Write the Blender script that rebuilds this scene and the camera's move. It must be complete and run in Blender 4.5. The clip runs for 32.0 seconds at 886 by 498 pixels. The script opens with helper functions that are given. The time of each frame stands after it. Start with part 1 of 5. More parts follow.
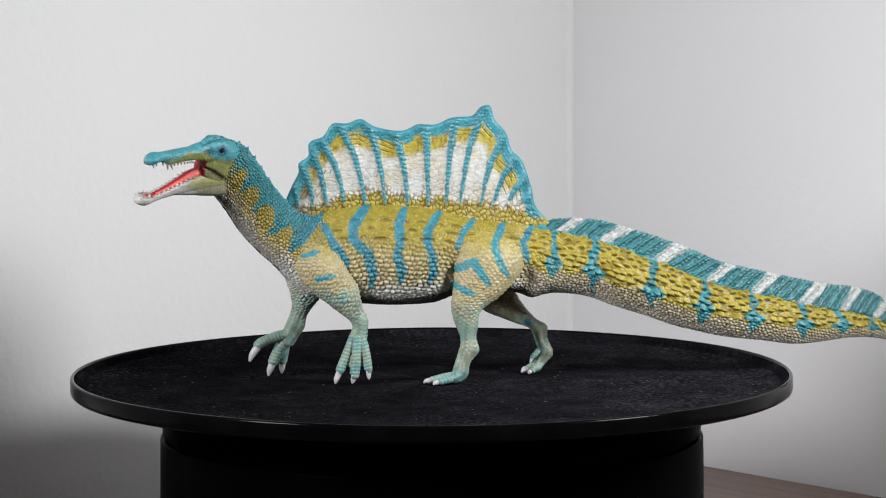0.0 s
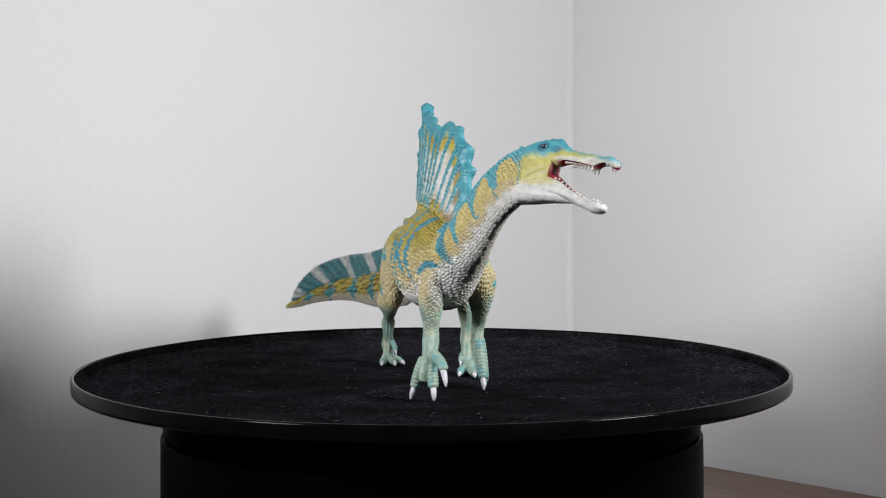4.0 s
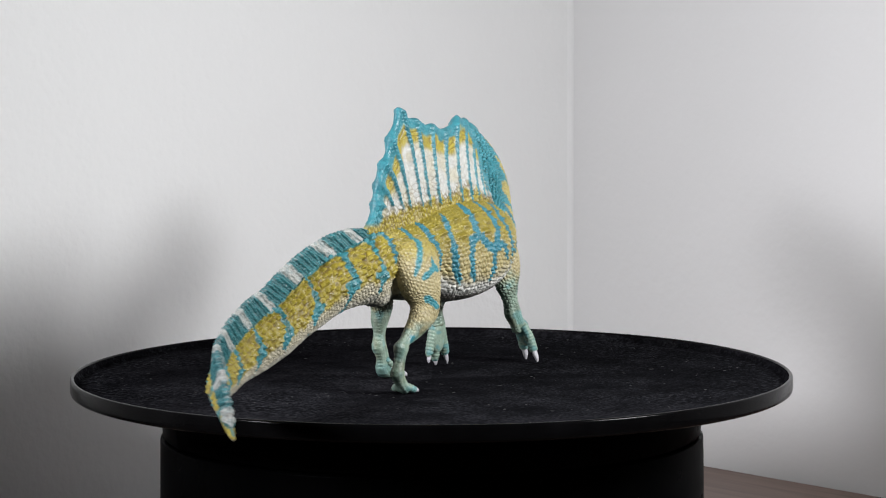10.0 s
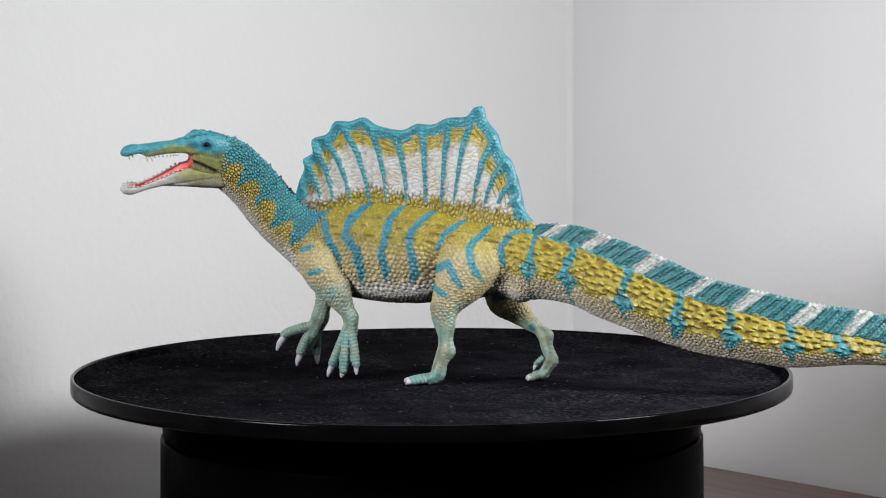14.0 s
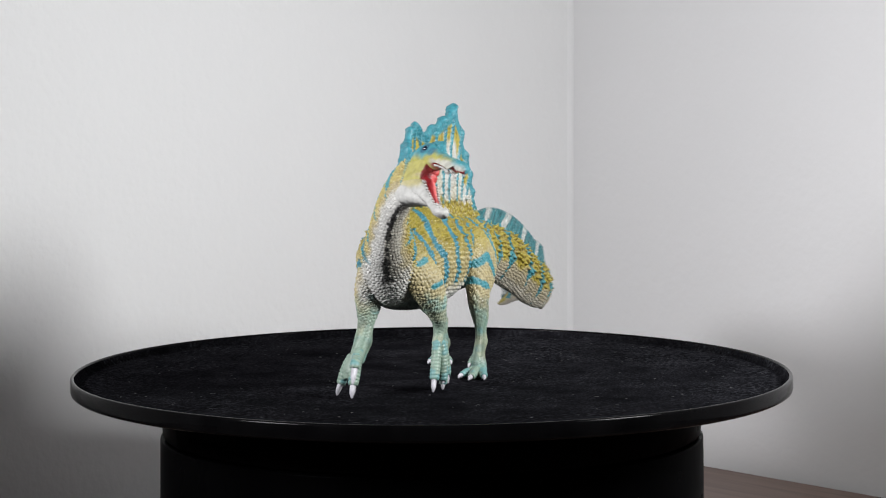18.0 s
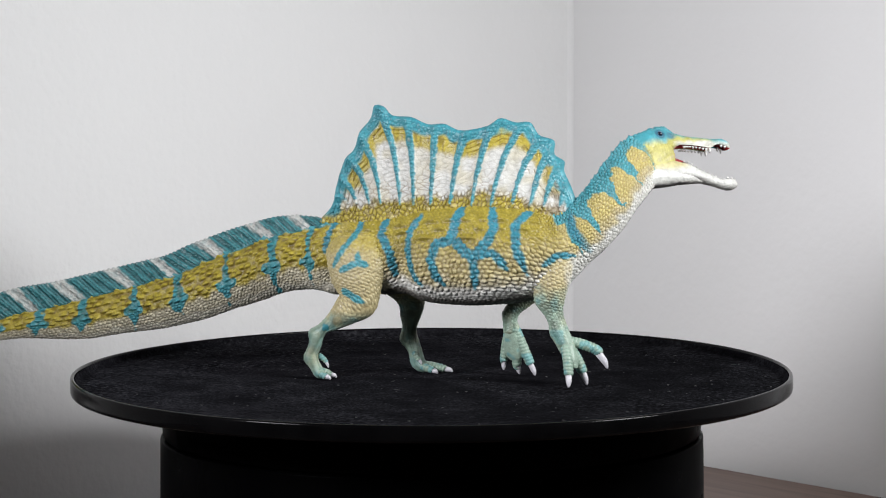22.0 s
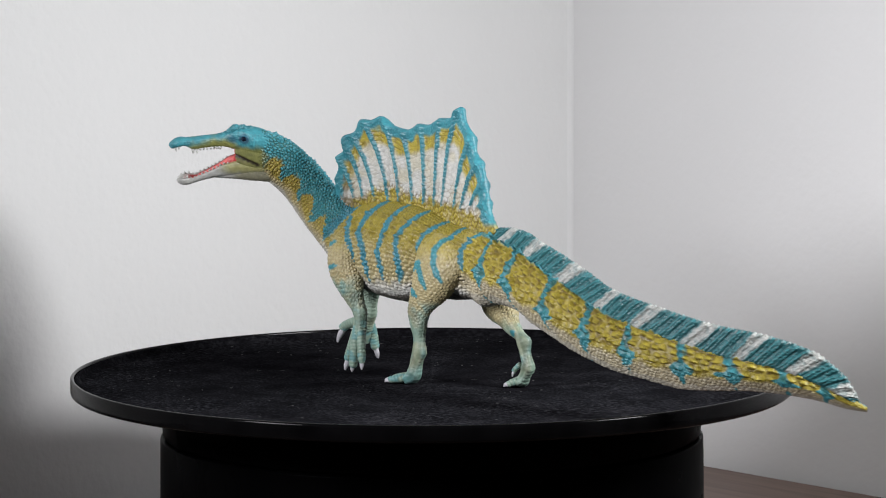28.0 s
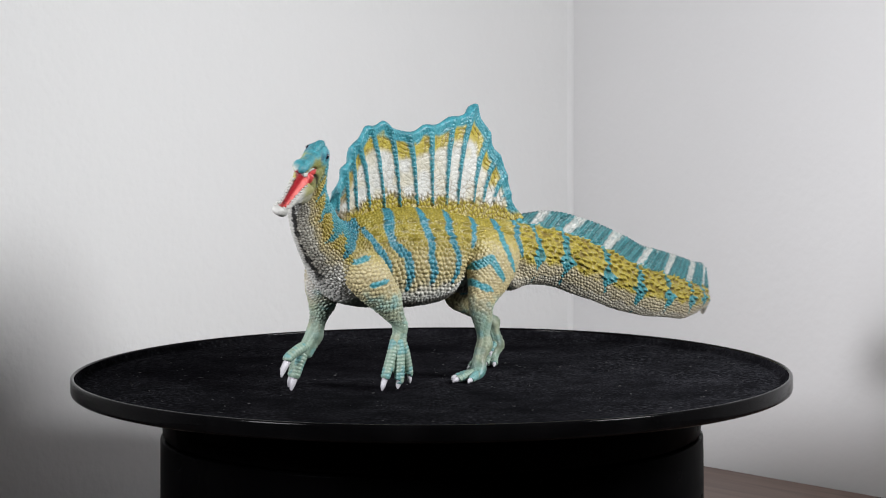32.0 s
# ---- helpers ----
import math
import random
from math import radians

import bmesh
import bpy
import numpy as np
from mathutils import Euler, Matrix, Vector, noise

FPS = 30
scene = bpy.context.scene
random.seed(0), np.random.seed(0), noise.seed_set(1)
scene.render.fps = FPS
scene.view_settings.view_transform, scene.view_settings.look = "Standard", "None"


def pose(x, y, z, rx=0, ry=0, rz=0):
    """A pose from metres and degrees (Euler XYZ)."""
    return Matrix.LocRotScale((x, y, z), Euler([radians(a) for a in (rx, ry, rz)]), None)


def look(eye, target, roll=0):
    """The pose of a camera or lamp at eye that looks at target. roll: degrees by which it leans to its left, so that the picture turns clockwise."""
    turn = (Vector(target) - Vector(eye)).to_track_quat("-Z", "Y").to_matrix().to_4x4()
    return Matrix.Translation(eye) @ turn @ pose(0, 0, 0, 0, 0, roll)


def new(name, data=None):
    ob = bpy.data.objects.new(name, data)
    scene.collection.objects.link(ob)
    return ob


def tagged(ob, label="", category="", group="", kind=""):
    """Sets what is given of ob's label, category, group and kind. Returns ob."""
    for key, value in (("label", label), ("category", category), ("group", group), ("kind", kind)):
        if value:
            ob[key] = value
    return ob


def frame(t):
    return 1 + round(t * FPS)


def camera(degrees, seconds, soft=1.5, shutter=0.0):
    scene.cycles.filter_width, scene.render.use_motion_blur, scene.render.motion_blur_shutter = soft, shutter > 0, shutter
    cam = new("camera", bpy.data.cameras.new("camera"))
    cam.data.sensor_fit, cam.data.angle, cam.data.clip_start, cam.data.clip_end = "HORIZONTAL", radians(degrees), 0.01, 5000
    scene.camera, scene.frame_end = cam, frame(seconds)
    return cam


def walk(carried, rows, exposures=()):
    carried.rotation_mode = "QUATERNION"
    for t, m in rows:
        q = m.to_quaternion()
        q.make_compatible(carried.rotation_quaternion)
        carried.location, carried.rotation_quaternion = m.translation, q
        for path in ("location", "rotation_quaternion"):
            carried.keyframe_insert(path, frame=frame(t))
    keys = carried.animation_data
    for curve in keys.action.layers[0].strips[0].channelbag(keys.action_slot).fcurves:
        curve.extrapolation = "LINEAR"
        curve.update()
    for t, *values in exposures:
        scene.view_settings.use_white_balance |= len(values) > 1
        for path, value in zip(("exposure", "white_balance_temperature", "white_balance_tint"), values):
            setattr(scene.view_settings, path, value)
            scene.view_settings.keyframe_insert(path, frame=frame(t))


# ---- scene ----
# ---- camera ----
EYE = (0.0, -1.14845, 0.15994)
AIM = (0.0043, -0.15266, 0.06837)
cam = camera(18.17, 32.0, 1.1, 0.4)
walk(cam, [(0.0, look(EYE, AIM, -0.236)), (32.0, look(EYE, AIM, -0.236))])

# ---- light ----
world = bpy.data.worlds.new("room_air")
world.use_nodes = True
world.node_tree.nodes["Background"].inputs["Color"].default_value = (0.8, 0.85, 1.0, 1)
world.node_tree.nodes["Background"].inputs["Strength"].default_value = 0.008
scene.world = world


def lamp(name, eye, target, power, size, colour, spread):
    data = bpy.data.lights.new(name, "AREA")
    data.energy, data.size, data.color, data.shape, data.spread = power, size, colour, "DISK", radians(spread)
    ob = new(name, data)
    ob.matrix_world = look(eye, target)
    return ob


lamp("lamp_east", (0.392, -0.240, 0.272), (-0.15, 0.10, 0.08), 1.42, 0.16, (0.978, 0.983, 0.992), 110)
lamp("lamp_west", (-0.476, -0.445, 0.295), (0.25, 0.10, 0.07), 0.76, 0.20, (0.972, 0.962, 1.0), 62)
scene.view_settings.exposure = 0.0

# ---- numbers helpers ----
MM = 0.001
TURN = 360.0 / 15.1916      # degrees a second


def hash3(i, k):
    h = np.sin(i[..., 0] * 127.1 + i[..., 1] * 311.7 + i[..., 2] * 74.7 + k * 53.3) * 43758.5453
    return h - np.floor(h)


def vnoise(P, size):
    """Smooth noise from 0 to 1."""
    q = np.asarray(P) / size + 100.0
    i = np.floor(q)
    f = q - i
    f = f * f * (3 - 2 * f)
    out = 0
    for a in (0, 1):
        for b in (0, 1):
            for c in (0, 1):
                w = (f[..., 0] if a else 1 - f[..., 0]) * (f[..., 1] if b else 1 - f[..., 1]) * (f[..., 2] if c else 1 - f[..., 2])
                out = out + w * hash3(i + np.array([a, b, c]), 1)
    return out


def cells(P, size):
    """The two nearest distances to scattered seeds, in cells, and the place of the nearest."""
    q = np.asarray(P) / size + 100.0
    i = np.floor(q)
    d1 = np.full(q.shape[:-1], 9.0)
    d2 = np.full(q.shape[:-1], 9.0)
    seed = np.zeros(q.shape)
    for a in (-1, 0, 1):
        for b in (-1, 0, 1):
            for c in (-1, 0, 1):
                j = i + np.array([a, b, c])
                o = np.stack([hash3(j, 2), hash3(j, 3), hash3(j, 4)], -1)
                at = j + 0.15 + 0.7 * o
                d = np.linalg.norm(at - q, axis=-1)
                seed = np.where((d < d1)[..., None], at, seed)
                d2 = np.minimum(np.maximum(d, d1), d2)
                d1 = np.minimum(d, d1)
    return d1, d2, (seed - 100.0) * size


def pebbles(s, c, wide, tall, jitter=0.6, k=0.0):
    """Scales in staggered rows on a surface: the two nearest distances, and the way from the nearest centre, in cells."""
    qx, qy = s / wide + 200.0, c / tall + 200.0
    row = np.floor(qy)
    d1, d2 = np.full(qx.shape, 9.0), np.full(qx.shape, 9.0)
    ox, oy, key = np.zeros(qx.shape), np.zeros(qx.shape), np.zeros(qx.shape)
    for b in (-1, 0, 1):
        j = row + b
        shift = 0.5 * (j % 2)
        col = np.floor(qx - shift)
        for a in (-1, 0, 1):
            ij = np.stack([col + a, j, 0 * j + k], -1)
            h = hash3(ij, 2)
            dx = qx - (col + a + shift + 0.5 + jitter * (h - 0.5))
            dy = qy - (j + 0.5 + jitter * (hash3(ij, 3) - 0.5))
            d = np.hypot(dx, dy)
            m = d < d1
            d2 = np.minimum(np.maximum(d, d1), d2)
            ox, oy, key = np.where(m, dx, ox), np.where(m, dy, oy), np.where(m, h, key)
            d1 = np.minimum(d, d1)
    return d1, d2, ox, oy, key


def dome(d1, d2, edge=0.55):
    return 1 - (1 - np.clip((d2 - d1) / edge, 0, 1)) ** 2


def wash_and_shade(C, d1, d2, amount, tone=(0.30, 0.21, 0.10)):
    """Thin brown paint that has settled between the scales, deepened to give their contact shade."""
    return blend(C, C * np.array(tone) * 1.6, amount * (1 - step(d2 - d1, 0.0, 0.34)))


def step(x, a, b):
    t = np.clip((x - a) / (b - a), 0, 1)
    return t * t * (3 - 2 * t)


def blend(c, d, w):
    return c + (np.asarray(d) - c) * w[..., None]


def spline(rows, n):
    """Catmull-Rom through rows, evenly in row number: the values and the row numbers."""
    r = np.asarray(rows, float)
    r = np.vstack([2 * r[0] - r[1], r, 2 * r[-1] - r[-2]])
    t = np.linspace(0, len(rows) - 1, n)
    i = np.minimum(t.astype(int), len(rows) - 2)
    f = (t - i)[:, None]
    a, b, c, d = r[i], r[i + 1], r[i + 2], r[i + 3]
    return 0.5 * (2 * b + (c - a) * f + (2 * a - 5 * b + 4 * c - d) * f * f + (3 * b - a - 3 * c + d) * f ** 3), t


def grid_normals(P):
    u = np.gradient(P, axis=0)
    v = (np.roll(P, -1, 1) - np.roll(P, 1, 1)) / 2
    n = np.cross(u, v)
    return n / np.maximum(np.linalg.norm(n, axis=-1, keepdims=True), 1e-9)


def near_line(x, z, line):
    """Distance to a polyline in the side plane, and the way along it from 0 to 1."""
    best, way = np.full(x.shape, 1e9), np.zeros(x.shape)
    k = len(line) - 1
    for i in range(k):
        (ax, az), (bx, bz) = line[i], line[i + 1]
        dx, dz = bx - ax, bz - az
        t = np.clip(((x - ax) * dx + (z - az) * dz) / (dx * dx + dz * dz), 0, 1)
        d = np.hypot(x - ax - t * dx, z - az - t * dz)
        m = d < best
        best, way = np.where(m, d, best), np.where(m, (i + t) / k, way)
    return best, way


class Shape:
    """Gathers lofted pieces, in millimetres, into one mesh with painted colours."""

    def __init__(self):
        self.v, self.f, self.c, self.n = [], [], [], 0

    def loft(self, P, C, caps=True):
        nu, nv = P.shape[:2]
        base = self.n
        self.v.append(P.reshape(-1, 3))
        self.c.append(np.broadcast_to(C, P.shape).reshape(-1, 3))
        i, j = np.meshgrid(np.arange(nu - 1), np.arange(nv), indexing="ij")
        j2 = (j + 1) % nv
        q = np.stack([i * nv + j, (i + 1) * nv + j, (i + 1) * nv + j2, i * nv + j2], -1).reshape(-1, 4) + base
        self.f += q.tolist()
        if caps:
            self.f += [[base + k for k in range(nv)], [base + (nu - 1) * nv + k for k in reversed(range(nv))]]
        self.n += nu * nv
        return self

    def mesh(self, name):
        me = bpy.data.meshes.new(name)
        me.from_pydata((np.concatenate(self.v) * MM).tolist(), [], self.f)
        col = me.color_attributes.new("paint", "FLOAT_COLOR", "POINT")
        c = np.concatenate(self.c)
        col.data.foreach_set("color", np.hstack([c, np.ones((len(c), 1))]).astype(np.float32).ravel())
        me.polygons.foreach_set("use_smooth", [True] * len(me.polygons))
        me.update()
        return me


def part_mesh(name, me, material, parent, label=""):
    ob = new(name, me)
    if not me.materials:
        me.materials.append(material)
    ob.parent = parent
    if label:
        ob["label"] = label
    return ob


def part(name, bm, material, parent, label=""):
    me = bpy.data.meshes.new(name)
    bm.to_mesh(me)
    bm.free()
    return part_mesh(name, me, material, parent, label)


# ---- materials ----
def material(name, rough=0.5, metal=0.0, colour=(0.8, 0.8, 0.8)):
    m = bpy.data.materials.new(name)
    m.use_nodes = True
    b = m.node_tree.nodes["Principled BSDF"]
    b.inputs["Base Color"].default_value = (*colour, 1)
    b.inputs["Roughness"].default_value = rough
    b.inputs["Metallic"].default_value = metal
    return m, m.node_tree, b


def node(nt, kind, **values):
    n = nt.nodes.new(kind)
    for k, v in values.items():
        n.inputs[k].default_value = v
    return n


def ramp(nt, source, stops):
    r = nt.nodes.new("ShaderNodeValToRGB")
    while len(r.color_ramp.elements) < len(stops):
        r.color_ramp.elements.new(0.5)
    for el, (at, c) in zip(r.color_ramp.elements, stops):
        el.position, el.color = at, (*c, 1) if len(c) == 3 else c
    nt.links.new(source, r.inputs["Fac"])
    return r


def bump(nt, b, height, strength, distance, before=None):
    n = node(nt, "ShaderNodeBump", Strength=strength, Distance=distance)
    nt.links.new(height, n.inputs["Height"])
    if before:
        nt.links.new(before.outputs["Normal"], n.inputs["Normal"])
    nt.links.new(n.outputs["Normal"], b.inputs["Normal"])
    return n


def skin_material(name, rough, fine, relief):
    """Painted vinyl: the colour painted on the mesh, brush mottling, fine scales."""
    m, nt, b = material(name, rough)
    at = nt.nodes.new("ShaderNodeAttribute")
    at.attribute_name = "paint"
    co = nt.nodes.new("ShaderNodeTexCoord")
    no = node(nt, "ShaderNodeTexNoise", Scale=420.0, Detail=4.0)
    nt.links.new(co.outputs["Object"], no.inputs["Vector"])
    mo = ramp(nt, no.outputs["Fac"], [(0.3, (0.78, 0.78, 0.78)), (0.65, (1.06, 1.06, 1.06))])
    mx = nt.nodes.new("ShaderNodeMixRGB")
    mx.blend_type = "MULTIPLY"
    mx.inputs["Fac"].default_value = 1.0
    nt.links.new(at.outputs["Color"], mx.inputs["Color1"])
    nt.links.new(mo.outputs["Color"], mx.inputs["Color2"])
    nt.links.new(mx.outputs["Color"], b.inputs["Base Color"])
    vo = node(nt, "ShaderNodeTexVoronoi", Scale=fine)
    nt.links.new(co.outputs["Object"], vo.inputs["Vector"])
    b1 = bump(nt, b, vo.outputs["Distance"], relief, -0.0006)
    no2 = node(nt, "ShaderNodeTexNoise", Scale=1600.0, Detail=3.0)
    nt.links.new(co.outputs["Object"], no2.inputs["Vector"])
    bump(nt, b, no2.outputs["Fac"], 0.25, 0.0002, b1)
    rr = ramp(nt, no.outputs["Fac"], [(0.25, (rough - 0.08,) * 3), (0.75, (rough + 0.12,) * 3)])
    nt.links.new(rr.outputs["Color"], b.inputs["Roughness"])
    return m


SKIN = skin_material("painted_vinyl_skin", 0.42, 1500.0, 0.18)
SMOOTH = skin_material("painted_vinyl_smooth", 0.47, 900.0, 0.12)
FIN = skin_material("painted_vinyl_fin", 0.42, 1100.0, 0.35)
IVORY = skin_material("painted_ivory", 0.35, 900.0, 0.05)


def mottled(name, lo, hi, rough, scale, relief, depth, spread=0.08, ior=1.45):
    m, nt, b = material(name, rough)
    b.inputs["IOR"].default_value = ior
    co = nt.nodes.new("ShaderNodeTexCoord")
    no = node(nt, "ShaderNodeTexNoise", Scale=scale, Detail=6.0)
    nt.links.new(co.outputs["Object"], no.inputs["Vector"])
    cr = ramp(nt, no.outputs["Fac"], [(0.3, lo), (0.7, hi)])
    nt.links.new(cr.outputs["Color"], b.inputs["Base Color"])
    rr = ramp(nt, no.outputs["Fac"], [(0.3, (rough - spread,) * 3), (0.7, (rough + spread,) * 3)])
    nt.links.new(rr.outputs["Color"], b.inputs["Roughness"])
    no2 = node(nt, "ShaderNodeTexNoise", Scale=scale * 6, Detail=4.0)
    nt.links.new(co.outputs["Object"], no2.inputs["Vector"])
    bump(nt, b, no2.outputs["Fac"], relief, depth)
    return m


def wall_material(name, coarse, size):
    """White emulsion with roller texture and faint large unevenness."""
    m, nt, b = material(name, 0.75)
    co = nt.nodes.new("ShaderNodeTexCoord")
    no = node(nt, "ShaderNodeTexNoise", Scale=3.0, Detail=5.0)
    nt.links.new(co.outputs["Object"], no.inputs["Vector"])
    cr = ramp(nt, no.outputs["Fac"], [(0.3, (0.77, 0.77, 0.77)), (0.7, (0.81, 0.81, 0.81))])
    nt.links.new(cr.outputs["Color"], b.inputs["Base Color"])
    n1 = node(nt, "ShaderNodeTexNoise", Scale=size, Detail=2.0)
    nt.links.new(co.outputs["Object"], n1.inputs["Vector"])
    b1 = bump(nt, b, n1.outputs["Fac"], coarse, 0.002)
    n2 = node(nt, "ShaderNodeTexNoise", Scale=9.0, Detail=2.0)
    nt.links.new(co.outputs["Object"], n2.inputs["Vector"])
    bump(nt, b, n2.outputs["Fac"], 0.06, 0.006, b1)
    return m


def wood_material():
    m, nt, b = material("brown_desk_wood", 0.45)
    co = nt.nodes.new("ShaderNodeTexCoord")
    mp = nt.nodes.new("ShaderNodeMapping")
    mp.inputs["Scale"].default_value = (3.0, 40.0, 20.0)
    nt.links.new(co.outputs["Object"], mp.inputs["Vector"])
    no = node(nt, "ShaderNodeTexNoise", Scale=3.0, Detail=8.0, Distortion=0.6)
    nt.links.new(mp.outputs["Vector"], no.inputs["Vector"])
    cr = ramp(nt, no.outputs["Fac"], [(0.3, (0.085, 0.047, 0.036)), (0.55, (0.13, 0.078, 0.061)), (0.75, (0.18, 0.115, 0.09))])
    nt.links.new(cr.outputs["Color"], b.inputs["Base Color"])
    bump(nt, b, no.outputs["Fac"], 0.15, 0.001)
    return m


def mat_material():
    """Black felt-like platter top, dusty and scuffed."""
    m, nt, b = material("black_dusty_mat", 0.6)
    co = nt.nodes.new("ShaderNodeTexCoord")
    n1 = node(nt, "ShaderNodeTexNoise", Scale=45.0, Detail=9.0, Roughness=0.7)
    nt.links.new(co.outputs["Object"], n1.inputs["Vector"])
    n2 = node(nt, "ShaderNodeTexNoise", Scale=900.0, Detail=3.0)
    nt.links.new(co.outputs["Object"], n2.inputs["Vector"])
    mul = nt.nodes.new("ShaderNodeMath")
    mul.operation = "MULTIPLY"
    nt.links.new(n1.outputs["Fac"], mul.inputs[0])
    nt.links.new(n2.outputs["Fac"], mul.inputs[1])
    cr = ramp(nt, mul.outputs[0], [(0.20, (0.0038, 0.0038, 0.0046)), (0.33, (0.0102, 0.0102, 0.0120)), (0.42, (0.0265, 0.0265, 0.0300))])
    far = nt.nodes.new("ShaderNodeVectorMath")
    far.operation = "LENGTH"
    nt.links.new(co.outputs["Object"], far.inputs[0])
    part_way = nt.nodes.new("ShaderNodeMath")
    part_way.operation = "DIVIDE"
    part_way.inputs[1].default_value = 0.15
    nt.links.new(far.outputs["Value"], part_way.inputs[0])
    edge = ramp(nt, part_way.outputs[0], [(0.62, (0, 0, 0)), (0.93, (0.55, 0.55, 0.55)), (0.962, (0.55, 0.55, 0.55)), (0.97, (0, 0, 0))])
    n3 = node(nt, "ShaderNodeTexNoise", Scale=16.0, Detail=5.0, Roughness=0.65)
    nt.links.new(co.outputs["Object"], n3.inputs["Vector"])
    smear = ramp(nt, n3.outputs["Fac"], [(0.45, (0, 0, 0)), (0.68, (1, 1, 1))])
    add = nt.nodes.new("ShaderNodeMath")
    add.operation = "ADD"
    nt.links.new(smear.outputs["Color"], add.inputs[0])
    nt.links.new(edge.outputs["Color"], add.inputs[1])
    n4 = node(nt, "ShaderNodeTexNoise", Scale=420.0, Detail=4.0, Roughness=0.7)
    nt.links.new(co.outputs["Object"], n4.inputs["Vector"])
    speck = ramp(nt, n4.outputs["Fac"], [(0.5, (0, 0, 0)), (0.72, (1, 1, 1))])
    both = nt.nodes.new("ShaderNodeMath")
    both.operation = "MULTIPLY"
    both.use_clamp = True
    nt.links.new(add.outputs[0], both.inputs[0])
    nt.links.new(speck.outputs["Color"], both.inputs[1])
    mx = nt.nodes.new("ShaderNodeMixRGB")
    mx.inputs["Color2"].default_value = (0.042, 0.042, 0.048, 1)
    nt.links.new(both.outputs[0], mx.inputs["Fac"])
    nt.links.new(cr.outputs["Color"], mx.inputs["Color1"])
    # one half of the platter is dustier than the other
    xyz = nt.nodes.new("ShaderNodeSeparateXYZ")
    nt.links.new(co.outputs["Object"], xyz.inputs[0])
    drift = nt.nodes.new("ShaderNodeMath")
    drift.operation = "MULTIPLY_ADD"
    drift.inputs[1].default_value = 0.06
    nt.links.new(n3.outputs["Fac"], drift.inputs[0])
    nt.links.new(xyz.outputs["X"], drift.inputs[2])
    half = node(nt, "ShaderNodeMapRange", **{"From Min": -0.06, "From Max": 0.11, "To Min": 0.88, "To Max": 1.75})
    nt.links.new(drift.outputs[0], half.inputs["Value"])
    dusty = nt.nodes.new("ShaderNodeVectorMath")
    dusty.operation = "SCALE"
    nt.links.new(mx.outputs["Color"], dusty.inputs[0])
    nt.links.new(half.outputs["Result"], dusty.inputs["Scale"])
    nt.links.new(dusty.outputs["Vector"], b.inputs["Base Color"])
    b.inputs["Specular IOR Level"].default_value = 0.0
    bump(nt, b, n2.outputs["Fac"], 0.3, 0.0004)
    return m


WALL = wall_material("white_wall_paint", 0.12, 150.0)
ROLLED = wall_material("white_rolled_wall_paint", 0.2, 230.0)
WOOD = wood_material()
MAT = mat_material()
RIM = mottled("black_satin_plastic", (0.0018, 0.0018, 0.002), (0.004, 0.004, 0.0043), 0.13, 60.0, 0.08, 0.0003, 0.03, ior=1.16)
GLOSS = mottled("black_gloss_plastic", (0.0008, 0.0008, 0.001), (0.0018, 0.0018, 0.002), 0.3, 30.0, 0.08, 0.0003, ior=1.04)
DUST = mottled("grey_dust", (0.025, 0.025, 0.026), (0.085, 0.083, 0.085), 0.9, 500.0, 0.2, 0.0002)
# ceiling and room greys are kept very dark to cut bounced fill light
CEILING = mottled("dark_ceiling_grey", (0.05, 0.05, 0.05), (0.065, 0.065, 0.065), 0.85, 5.0, 0.2, 0.002)
ROOM = mottled("grey_room_paint", (0.04, 0.04, 0.04), (0.055, 0.055, 0.055), 0.8, 4.0, 0.2, 0.002)
FLOOR = mottled("dark_floor_boards", (0.07, 0.05, 0.04), (0.13, 0.09, 0.07), 0.5, 8.0, 0.2, 0.002)

# ---- the room ----
DESK = -0.095
CORNER = Vector((0.0792, 0.4230, 0))
ALONG = math.degrees(math.atan2(-0.7675, 0.6411))     # direction of the east wall, seen from the corner
NORTH = 4.83      # the north wall leans out of square by this much
ROOM_POSE = pose(CORNER.x, CORNER.y, 0, 0, 0, ALONG)  # x runs along the east wall, -y along the north wall


def box(name, lo, hi, mat, lean=0.0, bevel=0.0):
    """A structure block between two corners, in the room's axes."""
    bm = bmesh.new()
    bmesh.ops.create_cube(bm, size=1.0)
    for v in bm.verts:
        for k in range(3):
            v.co[k] = (v.co[k] + 0.5) * (hi[k] - lo[k]) + lo[k]
    if bevel:
        bmesh.ops.bevel(bm, geom=bm.edges[:], offset=bevel, segments=3, affect="EDGES")
    me = bpy.data.meshes.new(name)
    bm.to_mesh(me)
    bm.free()
    me.materials.append(mat)
    ob = new(name, me)
    ob.matrix_world = ROOM_POSE @ pose(0, 0, 0, 0, 0, lean)
    return ob


FLOOR_Z, TOP_Z, SPAN = DESK - 0.74, 1.65, 3.2
tagged(box("wall_north", (-0.12, -SPAN, FLOOR_Z), (0.0, 0.0, TOP_Z), ROLLED, NORTH), "white painted plaster wall behind the turntable", "wall", kind="structure")
tagged(box("wall_east", (-0.2, 0.0, FLOOR_Z), (SPAN, 0.12, TOP_Z), WALL), "white painted plaster wall meeting the other at a corner", "wall", kind="structure")
# added out of view to close the room and limit bounced light
tagged(box("wall_south", (SPAN, -SPAN, FLOOR_Z), (SPAN + 0.12, 0.12, TOP_Z), ROOM), "unseen dark grey wall behind the camera, holding down bounced light", "wall", kind="structure")
